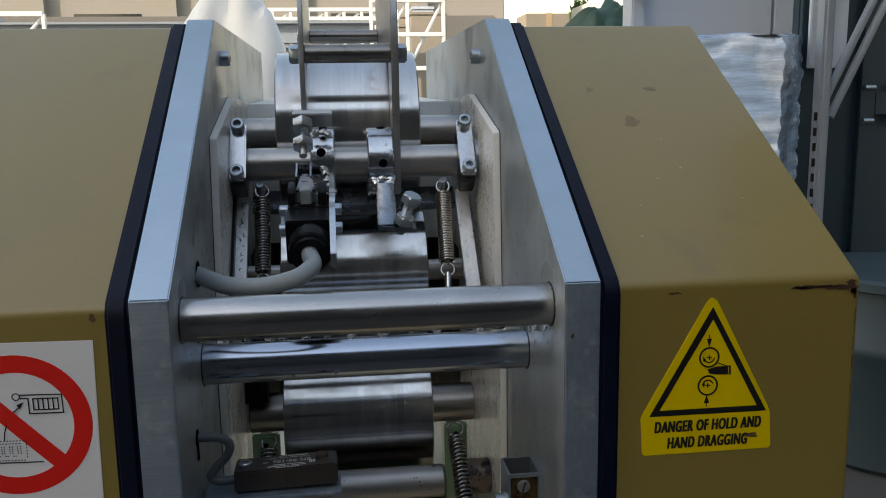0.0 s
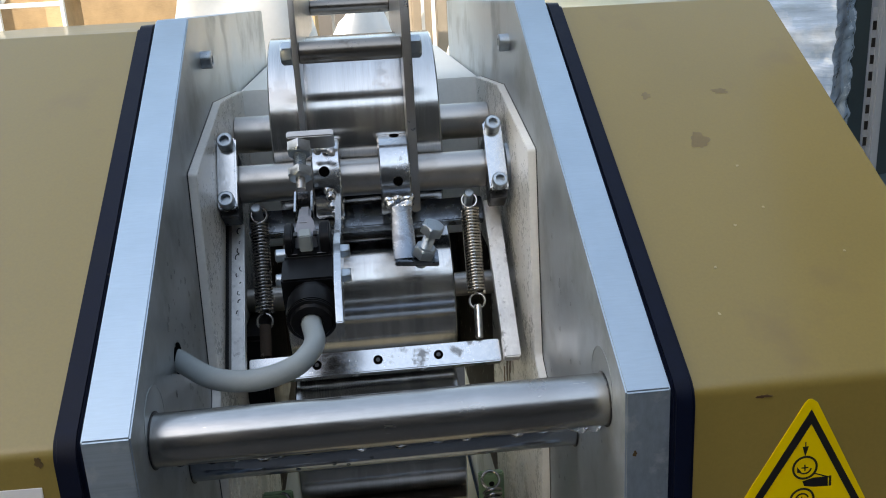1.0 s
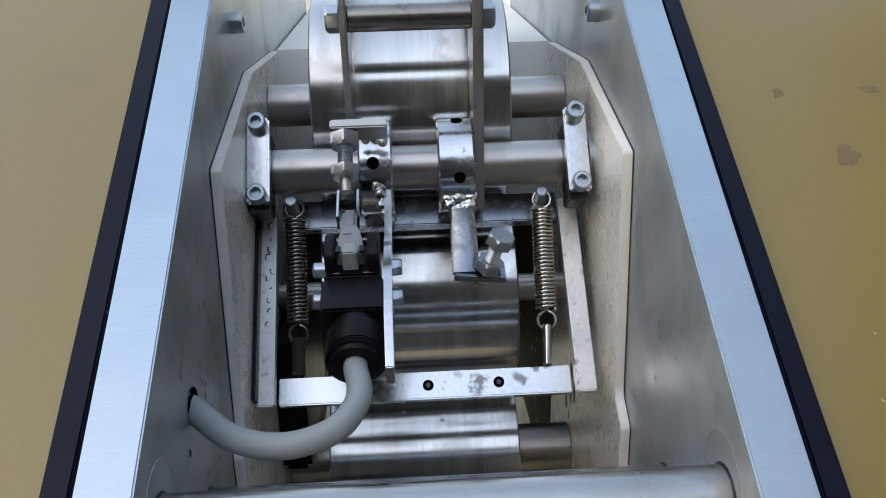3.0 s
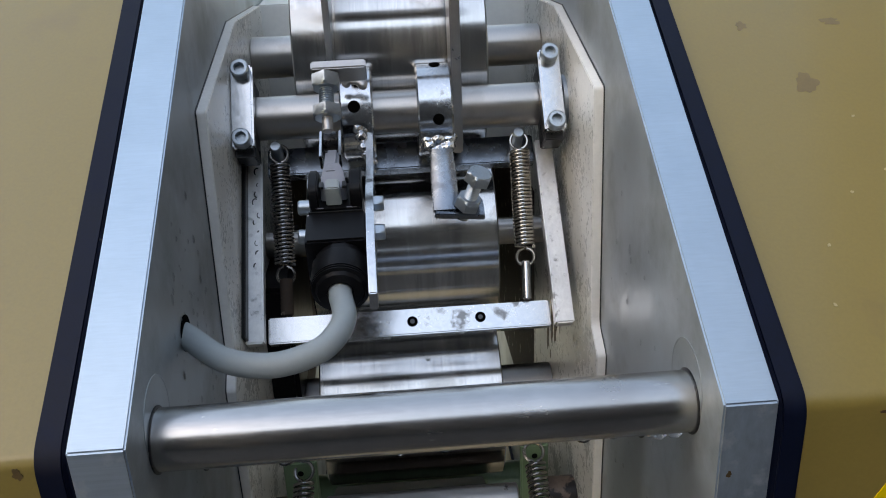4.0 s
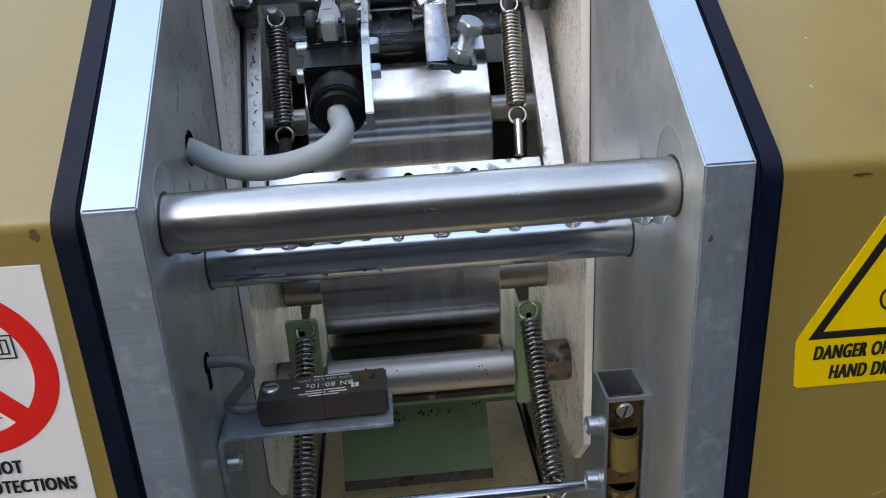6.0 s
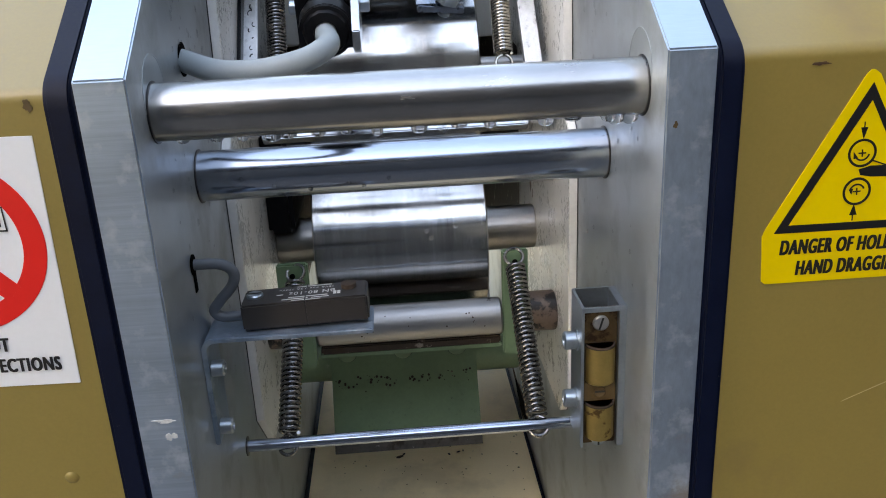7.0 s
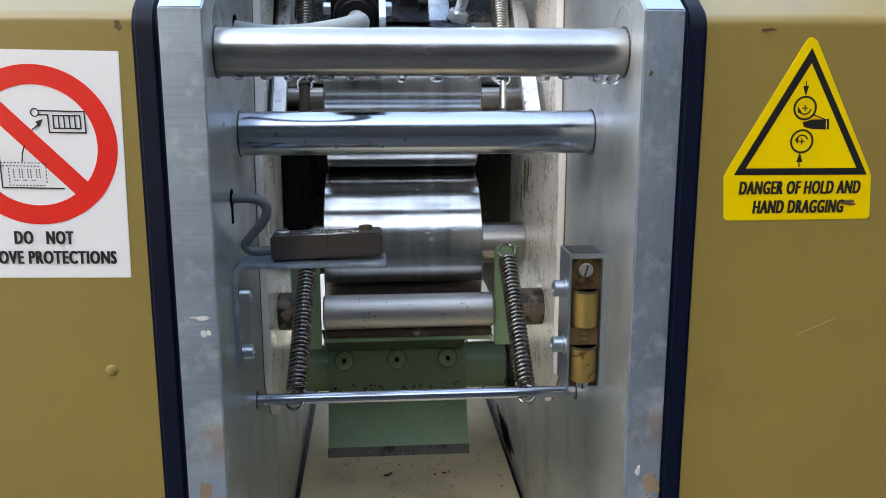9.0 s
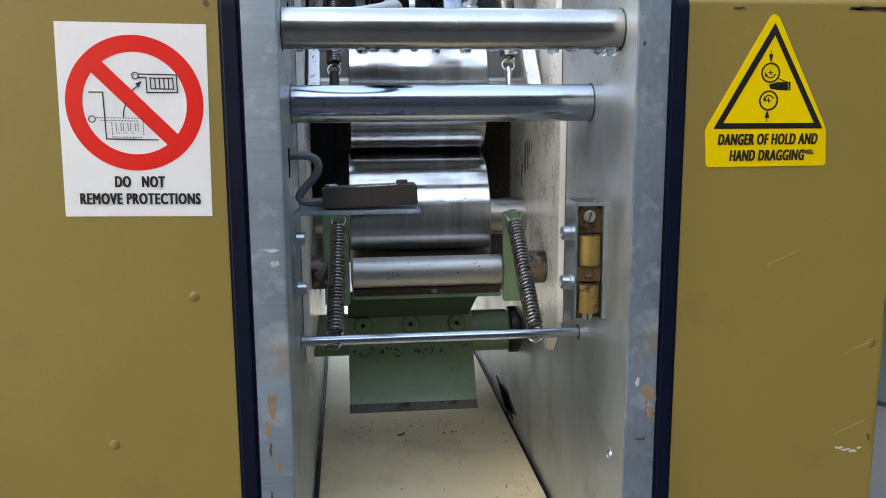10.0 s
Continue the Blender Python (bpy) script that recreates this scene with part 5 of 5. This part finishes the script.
slot_screw(catch, (0.1190, 0.0605, 0.8250), (0, -1, 0.3), 0.0040, 0.0016, STAIN)
slot_screw(catch, (0.1190, 0.0610, 0.7885), (0, -1, 0), 0.0045, 0.0014, ZINC, slot=(0, 0, 1))
for z in (0.8590, 0.8165):
    part("washer", revolve([(0.0070, 0), (0.0070, 0.0012), (0.0065, 0.0015)], (0.1060, 0.0690, z), (-1, 0, 0), 24), ZINC, catch)
    cap_screw(catch, (0.1045, 0.0690, z), (-1, 0, 0), 0.0060, 0.0075)

# ---- water ----
rnd = random.Random(4)
wet = bmesh.new()


def drop(p, n, r, flatten=0.45, hang=0.0, out=wet, tall=1.0):
    a, s, u = basis(n)
    if tall != 1.0:
        b = revolve([(r, -0.0005), (r, 0), (r * 0.9, r * flatten * 0.5), (r * 0.55, r * flatten * 0.9), (r * 0.1, r * flatten)], (0, 0, 0), a, 10)
        b.transform(Matrix.Translation(Vector(p)) @ Matrix.Diagonal((1, 1, tall, 1)))
        return merge(out, b)
    prof = [(r, -0.0005), (r, 0), (r * 0.9, r * flatten * 0.5), (r * 0.55, r * flatten * 0.9), (r * 0.1, r * flatten)] if not hang else \
           [(r, -0.0006), (r * 1.0, hang * 0.35), (r * 0.85, hang * 0.7), (r * 0.45, hang * 0.95), (r * 0.1, hang)]
    revolve(prof, Vector(p), a, 10, out)


for x in (-0.117, -0.099, -0.085, -0.069, -0.060, -0.044, -0.029, -0.012, 0.011, 0.033, 0.050, 0.081, 0.096, 0.116):
    drop((x, 0.0424, 1.0255 - 0.0152), (0, 0.05, -1), rnd.uniform(0.0030, 0.0052), hang=rnd.uniform(0.0022, 0.0046))
for x in (0.120, 0.128):
    drop((x, 0.0424, 1.0255 - 0.0150), (0, 0.05, -1), 0.0050, hang=0.0060)
for k in range(40):
    y, z = rnd.uniform(0.05, 0.19), rnd.uniform(0.93, 1.10)
    if rnd.random() < 0.3:
        z = rnd.uniform(0.75, 0.95)
    if z < 1.03 + y * 0.6 and abs((y - 0.0424) ** 2 + (z - 1.0255) ** 2) > 0.0005 and (y - 0.1224) ** 2 + (z - 0.968) ** 2 > 0.0005:
        drop((INNER[-1], y, z), (1, 0, 0), rnd.choice((0.0006, 0.0008, 0.0011, 0.0017)))
for k in range(36):
    y, z = rnd.uniform(0.03, 0.18), rnd.uniform(0.68, 1.08)
    if z < 1.03 + y * 0.6 and not (y < 0.095 and 0.78 < z < 0.89) and abs((y - 0.0424) ** 2 + (z - 1.0255) ** 2) > 0.0005 and (y - 0.1224) ** 2 + (z - 0.968) ** 2 > 0.0005:
        drop((INNER[1], y, z), (-1, 0, 0), rnd.uniform(0.0007, 0.0019))
for k in range(44):
    x, t = rnd.uniform(-0.083, 0.065), rnd.uniform(0.05, 0.95)
    drop((x, 0.3900 - 0.0345 * t, 0.6680 - 0.0595 * t), (0, -0.865, 0.50), rnd.uniform(0.0006, 0.0019))
for k in range(84):
    s = rnd.choice((-1, -1, -1, 1))
    y, z = rnd.triangular(0.03, 0.20, 0.15), rnd.triangular(0.80, 1.13, 1.06)
    if z < 1.04 + y * 0.6 and not (y < 0.095 and 0.78 < z < 0.89) and (y - 0.0424) ** 2 + (z - 1.0255) ** 2 > 0.0005 and (y - 0.1224) ** 2 + (z - 0.968) ** 2 > 0.0005:
        drop((INNER[s], y, z), (-s, 0, 0), rnd.uniform(0.0006, 0.0016), 0.6, tall=rnd.uniform(1.1, 2.6))
for k in range(26):
    s = rnd.choice((-1, 1))
    drop((CHEEK_IN[s], rnd.uniform(0.235, 0.29), rnd.uniform(0.84, 1.10)), (-s, 0, 0), rnd.uniform(0.0008, 0.0018), tall=rnd.uniform(1.0, 2.2))
for k in range(44):
    s = rnd.choice((-1, 1))
    t = rnd.uniform(-0.06, 0.07)
    drop(Vector((BAR_X[s] + rnd.uniform(-0.006, 0.006), 0.2860, 1.0270)) + BD * t, BN, rnd.uniform(0.0007, 0.0017))
for x, a in ((0.020, 20), (0.046, 22), (0.0235, 15), (-0.02, 60), (0.012, 55)):
    q = radians(a)
    drop((x, 0.3715 - 0.0765 * math.cos(q), 0.8333 + 0.0765 * math.sin(q)), (0, -math.cos(q), math.sin(q)), 0.0022)
for k in range(6):
    q = radians(rnd.uniform(-40, 5))
    drop((rnd.uniform(-0.12, 0.12), 0.1224 - 0.0163 * math.cos(q), 0.9682 + 0.0163 * math.sin(q)), (0, -math.cos(q), math.sin(q)), rnd.uniform(0.001, 0.0022))
single("water_drops", wet, WATER, (0, 0.1, 0.9), "clear water drops clinging to the bars and plates", "water drops", kind="stuff")

# crumbs of dirt on the belt
crumbs = bmesh.new()


def crumb(x, y, z, r, flat_z=0.6):
    """An uneven lump of dirt lying on a face."""
    b = bmesh.new()
    bmesh.ops.create_icosphere(b, subdivisions=1, radius=r)
    q = rnd.uniform(0, 6.28)
    for v in b.verts:
        v.co *= rnd.uniform(0.6, 1.35)
    b.transform(Matrix.Translation((x, y, z)) @ Matrix.Rotation(q, 4, "Z") @ Matrix.Diagonal((1.5, 0.8, flat_z, 1)))
    merge(crumbs, b)


for k in range(70):
    crumb(rnd.uniform(-0.11, 0.118), rnd.triangular(0.12, 0.60, 0.40), 0.5352, rnd.uniform(0.0003, 0.0009))
for k in range(45):
    crumb(rnd.gauss(-0.01, 0.05), rnd.gauss(0.455, 0.03), 0.5352, rnd.uniform(0.0003, 0.0010))
for k in range(16):
    crumb(rnd.uniform(0.085, 0.122), rnd.uniform(0.20, 0.50), 0.5352, rnd.uniform(0.0004, 0.0011))
for x, y, r in ((-0.022, 0.434, 0.0030), (-0.017, 0.439, 0.0022), (0.047, 0.435, 0.0018), (0.053, 0.437, 0.0014), (0.036, 0.432, 0.0016)):
    crumb(x, y, 0.5354, r, 0.45)
for k in range(70):
    x, t = rnd.uniform(-0.084, 0.066), rnd.gauss(0.06, 0.07)
    r = rnd.uniform(0.0005, 0.0018)
    revolve([(r, -0.0003), (r * 0.8, r * 0.3), (r * 0.2, r * 0.45)], (x, 0.3900 - 0.0345 * t, 0.6680 - 0.0595 * t), (0, -0.865, 0.50), 6, crumbs)
for k in range(26):
    x = rnd.choice((rnd.gauss(-0.040, 0.006), rnd.gauss(0.058, 0.006), rnd.uniform(-0.08, 0.08)))
    q, r = radians(rnd.gauss(15, 24)), rnd.uniform(0.0003, 0.0010)
    nn = Vector((0, -math.cos(q), math.sin(q)))
    revolve([(r, -0.0003), (r * 0.8, 0.0002), (r * 0.2, 0.0003)], Vector((x, 0.2610, 0.7900)) + nn * 0.0165, nn, 6, crumbs)
single("dirt_crumbs", crumbs, RUSTY, (0, 0.4, 0.535), "dark crumbs of dirt on the belt, scraper and roller", "dirt", kind="stuff")

# ---- the yard behind ----
def wrapped_pallet():
    t = thing("wrapped_pallet", (1.13, 2.5, 0), "pallet load wrapped in wrinkled bluish stretch film", "pallet load")
    bm = bmesh.new()
    x0, x1, y0, y1, z0, z1 = 0.80, 1.46, 2.15, 2.90, 0.14, 1.385
    nz = 130

    def skin(a, z, nrm):
        w = noise.noise(Vector((a * 3, z * 22, nrm))) * 0.010 + noise.noise(Vector((a * 9, z * 48, nrm + 3))) * 0.006
        return w

    loop = []
    for k in range(160):
        q = k / 160 * 4
        side, f = int(q), q - int(q)
        c = [(x0 + (x1 - x0) * f, y0), (x1, y0 + (y1 - y0) * f), (x1 - (x1 - x0) * f, y1), (x0, y1 - (y1 - y0) * f)][side]
        n = [(0, -1), (1, 0), (0, 1), (-1, 0)][side]
        loop.append((c, n, q))
    rows = []
    for j in range(nz + 1):
        z = z0 + (z1 - z0) * j / nz
        row = []
        for (cx, cy), (ax, ay), q in loop:
            w = skin(q * 0.7, z, 0.0) + 0.002 * math.sin(z * 40 + q)
            if j == nz:
                w -= 0.02
            row.append(bm.verts.new((cx + ax * w, cy + ay * w, z + 0.02 * noise.noise(Vector((cx * 6, cy * 6, 5))) * (j / nz))))
        rows.append(row)
    for a, b in zip(rows, rows[1:]):
        for k in range(160):
            bm.faces.new((a[k], a[(k + 1) % 160], b[(k + 1) % 160], b[k]))
    bm.faces.new(rows[-1])
    bm.faces.new(rows[0][::-1])
    bmesh.ops.recalc_face_normals(bm, faces=bm.faces[:])
    yaw = Matrix.Translation((x1, y0, 0)) @ Matrix.Rotation(radians(-40), 4, "Z") @ Matrix.Translation((-x1, -y0, 0))
    bm.transform(yaw)
    part("film", bm, WRAP, t)
    for x in (0.86, 1.13, 1.40):
        part("block", box(x - 0.05, x + 0.05, 2.17, 2.88, 0.0, 0.12, 0.003, m=yaw), WOOD, t)
    part("deck", box(0.79, 1.47, 2.15, 2.90, 0.12, 0.141, 0.003, m=yaw), WOOD, t)


wrapped_pallet()
rack = thing("rack_upright", (1.62, 2.2, 0), "grey perforated steel rack upright with a diagonal brace", "post")
part("post", box(1.612, 1.650, 2.17, 2.23, 0, 2.6, 0.009), GREY_PAINT, rack)
for off in (0.0, 0.050):
    part("brace", sweep([(1.640 + off, 2.24, 1.10), (2.20 + off, 2.24, 2.30)], 0.014, seg=10), GREY_PAINT, rack)
part("flange", box(1.596, 1.614, 2.185, 2.189, 0.55, 1.16, 0.001), GREY_PAINT, rack)
for k in range(11):
    part("slot", box(1.599, 1.611, 2.1835, 2.1851, 0.57 + 0.052 * k, 0.598 + 0.052 * k, 0), SIGN_BLACK, rack)
cabin = thing("container_wall", (2.2, 3.2, 0), "light grey sheet-metal cabin beside the pallet", "cabin")
for k in range(3):
    part("panel", box(1.36 + 0.62 * k, 1.965 + 0.62 * k, 3.2, 3.28, 0.05, 2.6, 0.004), CABIN, cabin)
part("corner_post", box(1.30, 1.36, 3.17, 3.30, 0, 2.65, 0.006), CABIN, cabin)
bunch = thing("cable_bunch", (1.30, 3.12, 1.60), "small bunch of blue and red cables on the cabin", "cables")
for k in range(7):
    a = k * 0.9
    part("wire", sweep(spline([(1.29 + 0.02 * math.cos(a), 3.12, 1.80), (1.31 + 0.04 * math.cos(a), 3.11, 1.70), (1.30 + 0.05 * math.sin(a), 3.12, 1.61), (1.33, 3.14, 1.66)], 6), 0.006, seg=6), (DOOR_GREEN, SIGN_RED, DRUM)[k % 3], bunch)
# pale panel and dark door beyond the rack
single("leaning_panel", box(1.66, 1.80, 2.34, 2.36, 1.27, 2.5, 0.003), CABIN, (1.73, 2.35, 1.27), "pale blue-grey sheet behind the rack brace", "panel")
gate = thing("steel_door", (2.2, 2.5, 0), "dark green steel door with hinges and small marks", "door")
part("leaf", box(1.66, 2.90, 2.42, 2.47, 0.0, 2.5, 0.004), DOOR_GREEN, gate)
part("stile", box(1.90, 1.96, 2.395, 2.42, 0.0, 2.5, 0.003), DOOR_GREEN, gate)
part("post", box(1.66, 1.72, 2.395, 2.42, 0.0, 2.5, 0.003), DOOR_GREEN, gate)
part("rail", box(1.96, 2.40, 2.395, 2.42, 1.10, 1.18, 0.003), DOOR_GREEN, gate)
for z in (1.20, 1.08):
    part("hinge", rod((1.91, 2.385, z), (1.95, 2.385, z), 0.009, seg=12), ZINC, gate)
    part("mark", box(2.02, 2.05, 2.391, 2.395, z - 0.02, z + 0.02, 0), GREEN, gate)
drum = thing("plastic_drum", (1.80, 1.95, 0), "dark blue-grey plastic drum with a round lid", "drum")
part("body", revolve([(0.26, 0.0), (0.28, 0.02), (0.28, 0.36), (0.295, 0.38), (0.295, 0.41), (0.28, 0.43), (0.28, 0.58)], (1.80, 1.95, 0), (0, 0, 1), 64), DRUM, drum)
part("lid", revolve([(0.29, 0.0), (0.30, 0.005), (0.30, 0.03), (0.285, 0.04), (0.25, 0.035), (0.10, 0.03)], (1.80, 1.95, 0.58), (0, 0, 1), 64), DRUM, drum)


def heap(name, cx, cy, sx, sy, h, z0, mat, label, category, seed, power=1.6, ridges=5, crease=0.2):
    bm = bmesh.new()
    n = 46
    g = [[None] * (n + 1) for _ in range(n + 1)]
    for i in range(n + 1):
        for j in range(n + 1):
            u, v = i / n * 2 - 1, j / n * 2 - 1
            r = min(1.0, math.hypot(u, v))
            k = (1 - r ** power) * (0.75 + 0.35 * noise.noise(Vector((u * 1.6, v * 1.6, seed))))
            k += crease * abs(noise.noise(Vector((u * ridges, v * ridges, seed + 7)))) * (1 - r)
            g[i][j] = bm.verts.new((cx + u * sx, cy + v * sy, z0 + max(0.0, k) * h))
    for i in range(n):
        for j in range(n):
            quad = (g[i][j], g[i + 1][j], g[i + 1][j + 1], g[i][j + 1])
            if max(v.co.z for v in quad) > z0 + 0.002:
                bm.faces.new(quad)
    bmesh.ops.delete(bm, geom=[v for v in bm.verts if not v.link_faces], context="VERTS")
    bmesh.ops.recalc_face_normals(bm, faces=bm.faces[:])
    return single(name, bm, mat, (cx, cy, z0), label, category)


for z0, z1, dx in ((0.0, 0.58, 0.0), (0.585, 1.16, 0.02), (1.165, 1.725, -0.01)):
    carton = thing("carton", (1.40 + dx, 5.15, z0), "brown cardboard carton stacked in the yard", "box", "stacked cartons")
    part("sides", box(1.25 + dx, 1.54 + dx, 5.0, 5.3, z0, z1, 0.004), CARDBOARD, carton)
    part("tape", box(1.38 + dx, 1.42 + dx, 4.998, 5.302, z0 + 0.01, z1 + 0.002, 0.001), WOOD, carton)
single("crate", box(1.0, 2.2, 3.4, 4.3, 0, 1.34, 0.006), CARDBOARD, (1.6, 3.85, 0), "brown crate behind the machine", "crate")
heap("tarpaulin", 1.42, 3.70, 0.56, 0.35, 0.34, 1.34, TARP_GREEN, "crumpled dark green tarpaulin on a crate", "tarpaulin", 2, 1.3, 5, 0.5)
heap("plastic_sheeting", 0.04, 2.9, 0.50, 0.5, 1.42, 0.0, TARP_WHITE, "low heap under creased white plastic sheeting", "sheeting", 11, 2.4, 4, 0.10)
heap("plastic_sheeting", -0.36, 2.5, 0.48, 0.55, 2.00, 0.0, TARP_WHITE, "heap under white plastic sheeting", "sheeting", 5, 1.6, 4, 0.12)
heap("plastic_sheeting", 0.95, 5.2, 0.7, 0.6, 1.85, 0.0, TARP_WHITE, "heap under white plastic sheeting", "sheeting", 8, 1.6, 4)


def white_frame(cx, cy, w, h, z0, n):
    t = thing("steel_rack", (cx, cy, 0), "white painted tubular steel rack in the yard", "rack", "white racks in the yard")
    for z in (z0, z0 + h * 0.5, z0 + h):
        part("rail", box(cx - w / 2, cx + w / 2, cy - 0.018, cy + 0.018, z - 0.018, z + 0.018, 0.004), WHITE_PAINT, t)
    for k in range(n + 1):
        x = cx - w / 2 + w * k / n
        part("upright", box(x - 0.015, x + 0.015, cy - 0.015, cy + 0.015, 0, z0 + h, 0.004), WHITE_PAINT, t)
    for k in range(n):
        xa, xb = cx - w / 2 + w * k / n, cx - w / 2 + w * (k + 1) / n
        part("brace", sweep([(xa, cy + 0.03, z0), (xb, cy + 0.03, z0 + h)], 0.014, seg=8), WHITE_PAINT, t)


white_frame(0.62, 6.7, 0.60, 0.55, 1.45, 2)
white_frame(-0.05, 7.6, 1.3, 0.16, 1.86, 8)
white_frame(-2.55, 6.2, 0.9, 0.5, 1.35, 2)
for k, (ya, zt) in enumerate(((7.0, 1.86), (7.35, 1.62), (7.0, 1.66))):
    beam = thing("steel_beam", (-2.4, ya, zt - 0.18), "grey steel beam lying on a stack in the yard", "beam", "steel beams")
    for z in (zt - 0.01, zt - 0.17):
        part("flange", box(-5.2, 0.36 - 0.2 * k, ya - 0.06, ya + 0.06, z - 0.01, z + 0.01, 0.002), GREY_PAINT, beam)
    part("web", box(-5.2, 0.36 - 0.2 * k, ya - 0.008, ya + 0.008, zt - 0.165, zt - 0.015, 0), GREY_PAINT, beam)
for x in (-4.6, -2.4, -0.4):
    single("beam_trestle", box(x - 0.06, x + 0.06, 6.9, 7.45, 0, 1.44, 0.004), WOOD, (x, 7.2, 0), "timber trestle under the steel beams", "trestle", "trestles")
rc = random.Random(21)
for k in range(14):
    x, y, z1 = rc.uniform(-5, 1.0), rc.uniform(8.0, 9.4), rc.uniform(1.85, 2.12)
    w = rc.uniform(0.15, 0.5)
    crate_mat, crate_label = rc.choice(((WHITE_PAINT, "white boxed part stacked in the yard"), (CARDBOARD, "brown carton stacked in the yard"), (CABIN, "pale grey steel box stacked in the yard")))
    stacked = thing("stacked_box", (x, y, 0), crate_label, "box", "stacked goods in the yard")
    part("box_body", box(x - w / 2, x + w / 2, y - 0.2, y + 0.2, 0, z1, 0.006), crate_mat, stacked)
    part("lid", box(x - w / 2 - 0.01, x + w / 2 + 0.01, y - 0.21, y + 0.21, z1, z1 + 0.03, 0.004), crate_mat, stacked)
tank = thing("steel_tank", (-2.2, 4.4, 0), "white round tank with pipe fittings", "tank")
part("shell", revolve([(0.28, 0.0), (0.30, 0.03), (0.30, 1.50), (0.22, 1.60), (0.06, 1.66)], (-2.2, 4.4, 0), (0, 0, 1), 40), WHITE_PAINT, tank)
part("pipe", rod((-2.2, 4.4, 1.6), (-2.2, 4.4, 2.1), 0.05, seg=20), WHITE_PAINT, tank)
part("handwheel", revolve([(0.13, 0), (0.16, 0.01), (0.16, 0.03), (0.13, 0.04)], (-2.2, 4.4, 2.05), (0, 0, 1), 24), DRUM, tank)
single("yard_wall", box(-12, 2.0, 10.0, 10.25, 0, 2.20, 0.02), GREY_WALL, (-5, 10, 0), "low grey block wall across the yard", "wall")
pile = thing("timber_stack", (-2.4, 8.4, 0), "stack of raw timber planks in the yard", "timber stack")
rt = random.Random(3)
for j in range(9):
    for k in range(5):
        x0 = -3.6 + rt.uniform(-0.1, 0.1)
        part("plank", box(x0, x0 + 2.4, 8.0 + 0.18 * k, 8.165 + 0.18 * k, 0.0 + 0.2 * j, 0.2 + 0.2 * j, 0), WOOD, pile)
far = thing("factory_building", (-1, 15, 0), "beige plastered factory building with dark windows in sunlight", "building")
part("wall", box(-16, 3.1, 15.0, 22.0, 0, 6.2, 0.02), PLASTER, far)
part("roof", box(-16.3, 3.4, 14.7, 22.3, 6.2, 6.5, 0.02), GREY_WALL, far)
part("plinth", box(-16.02, 3.12, 14.94, 15.0, 0, 1.6, 0), GREY_WALL, far)
for k in range(8):
    x = -14.5 + 2.15 * k
    w = part("window", box(x - 0.55, x + 0.55, 14.93, 14.98, 2.35, 2.72, 0), WINDOW_DARK, far)
    part("sill", box(x - 0.6, x + 0.6, 14.86, 14.96, 2.28, 2.35, 0), WHITE_PAINT, w)
    part("pane", box(x - 0.50, x + 0.50, 14.91, 14.93, 4.2, 5.3, 0), WINDOW_DARK, w)
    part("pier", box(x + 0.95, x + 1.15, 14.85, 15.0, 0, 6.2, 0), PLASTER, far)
shed = thing("grey_shed", (6.6, 14, 0), "pale grey shed with a green stripe", "shed")
part("wall", box(4.9, 8.3, 14, 17, 0, 3.0, 0.02), WHITE_PAINT, shed)
part("stripe", box(5.1, 5.8, 13.97, 14, 1.9, 2.5, 0), GREEN, shed)


def tree(x, y, h, seed):
    t = thing("tree", (x, y, 0), "distant green tree behind the yard", "tree", "distant trees")
    r3 = random.Random(seed)
    part("trunk", revolve([(0.22, 0), (0.16, h * 0.4), (0.05, h * 0.85)], (x, y, 0), (0, 0, 1), 10), WOOD, t)
    bm = bmesh.new()
    for k in range(700):
        a, q = r3.uniform(0, 6.283), r3.uniform(0.25, 1.0)
        rr = h * 0.14 * math.sqrt(r3.random()) * (1.15 - q * 0.75)
        c = Vector((x + rr * math.cos(a), y + rr * math.sin(a), h * q))
        d = [Vector((r3.uniform(-1, 1), r3.uniform(-1, 1), r3.uniform(-1, 1))) * 0.28 for _ in range(3)]
        bm.faces.new([bm.verts.new(c + e) for e in d])
    part("crown", bm, LEAF, t)


for k, (x, y, h) in enumerate(((11.6, 40, 5.2), (12.4, 42, 5.9), (13.2, 41, 5.0), (14.6, 44, 5.6))):
    tree(x, y, h, 40 + k)
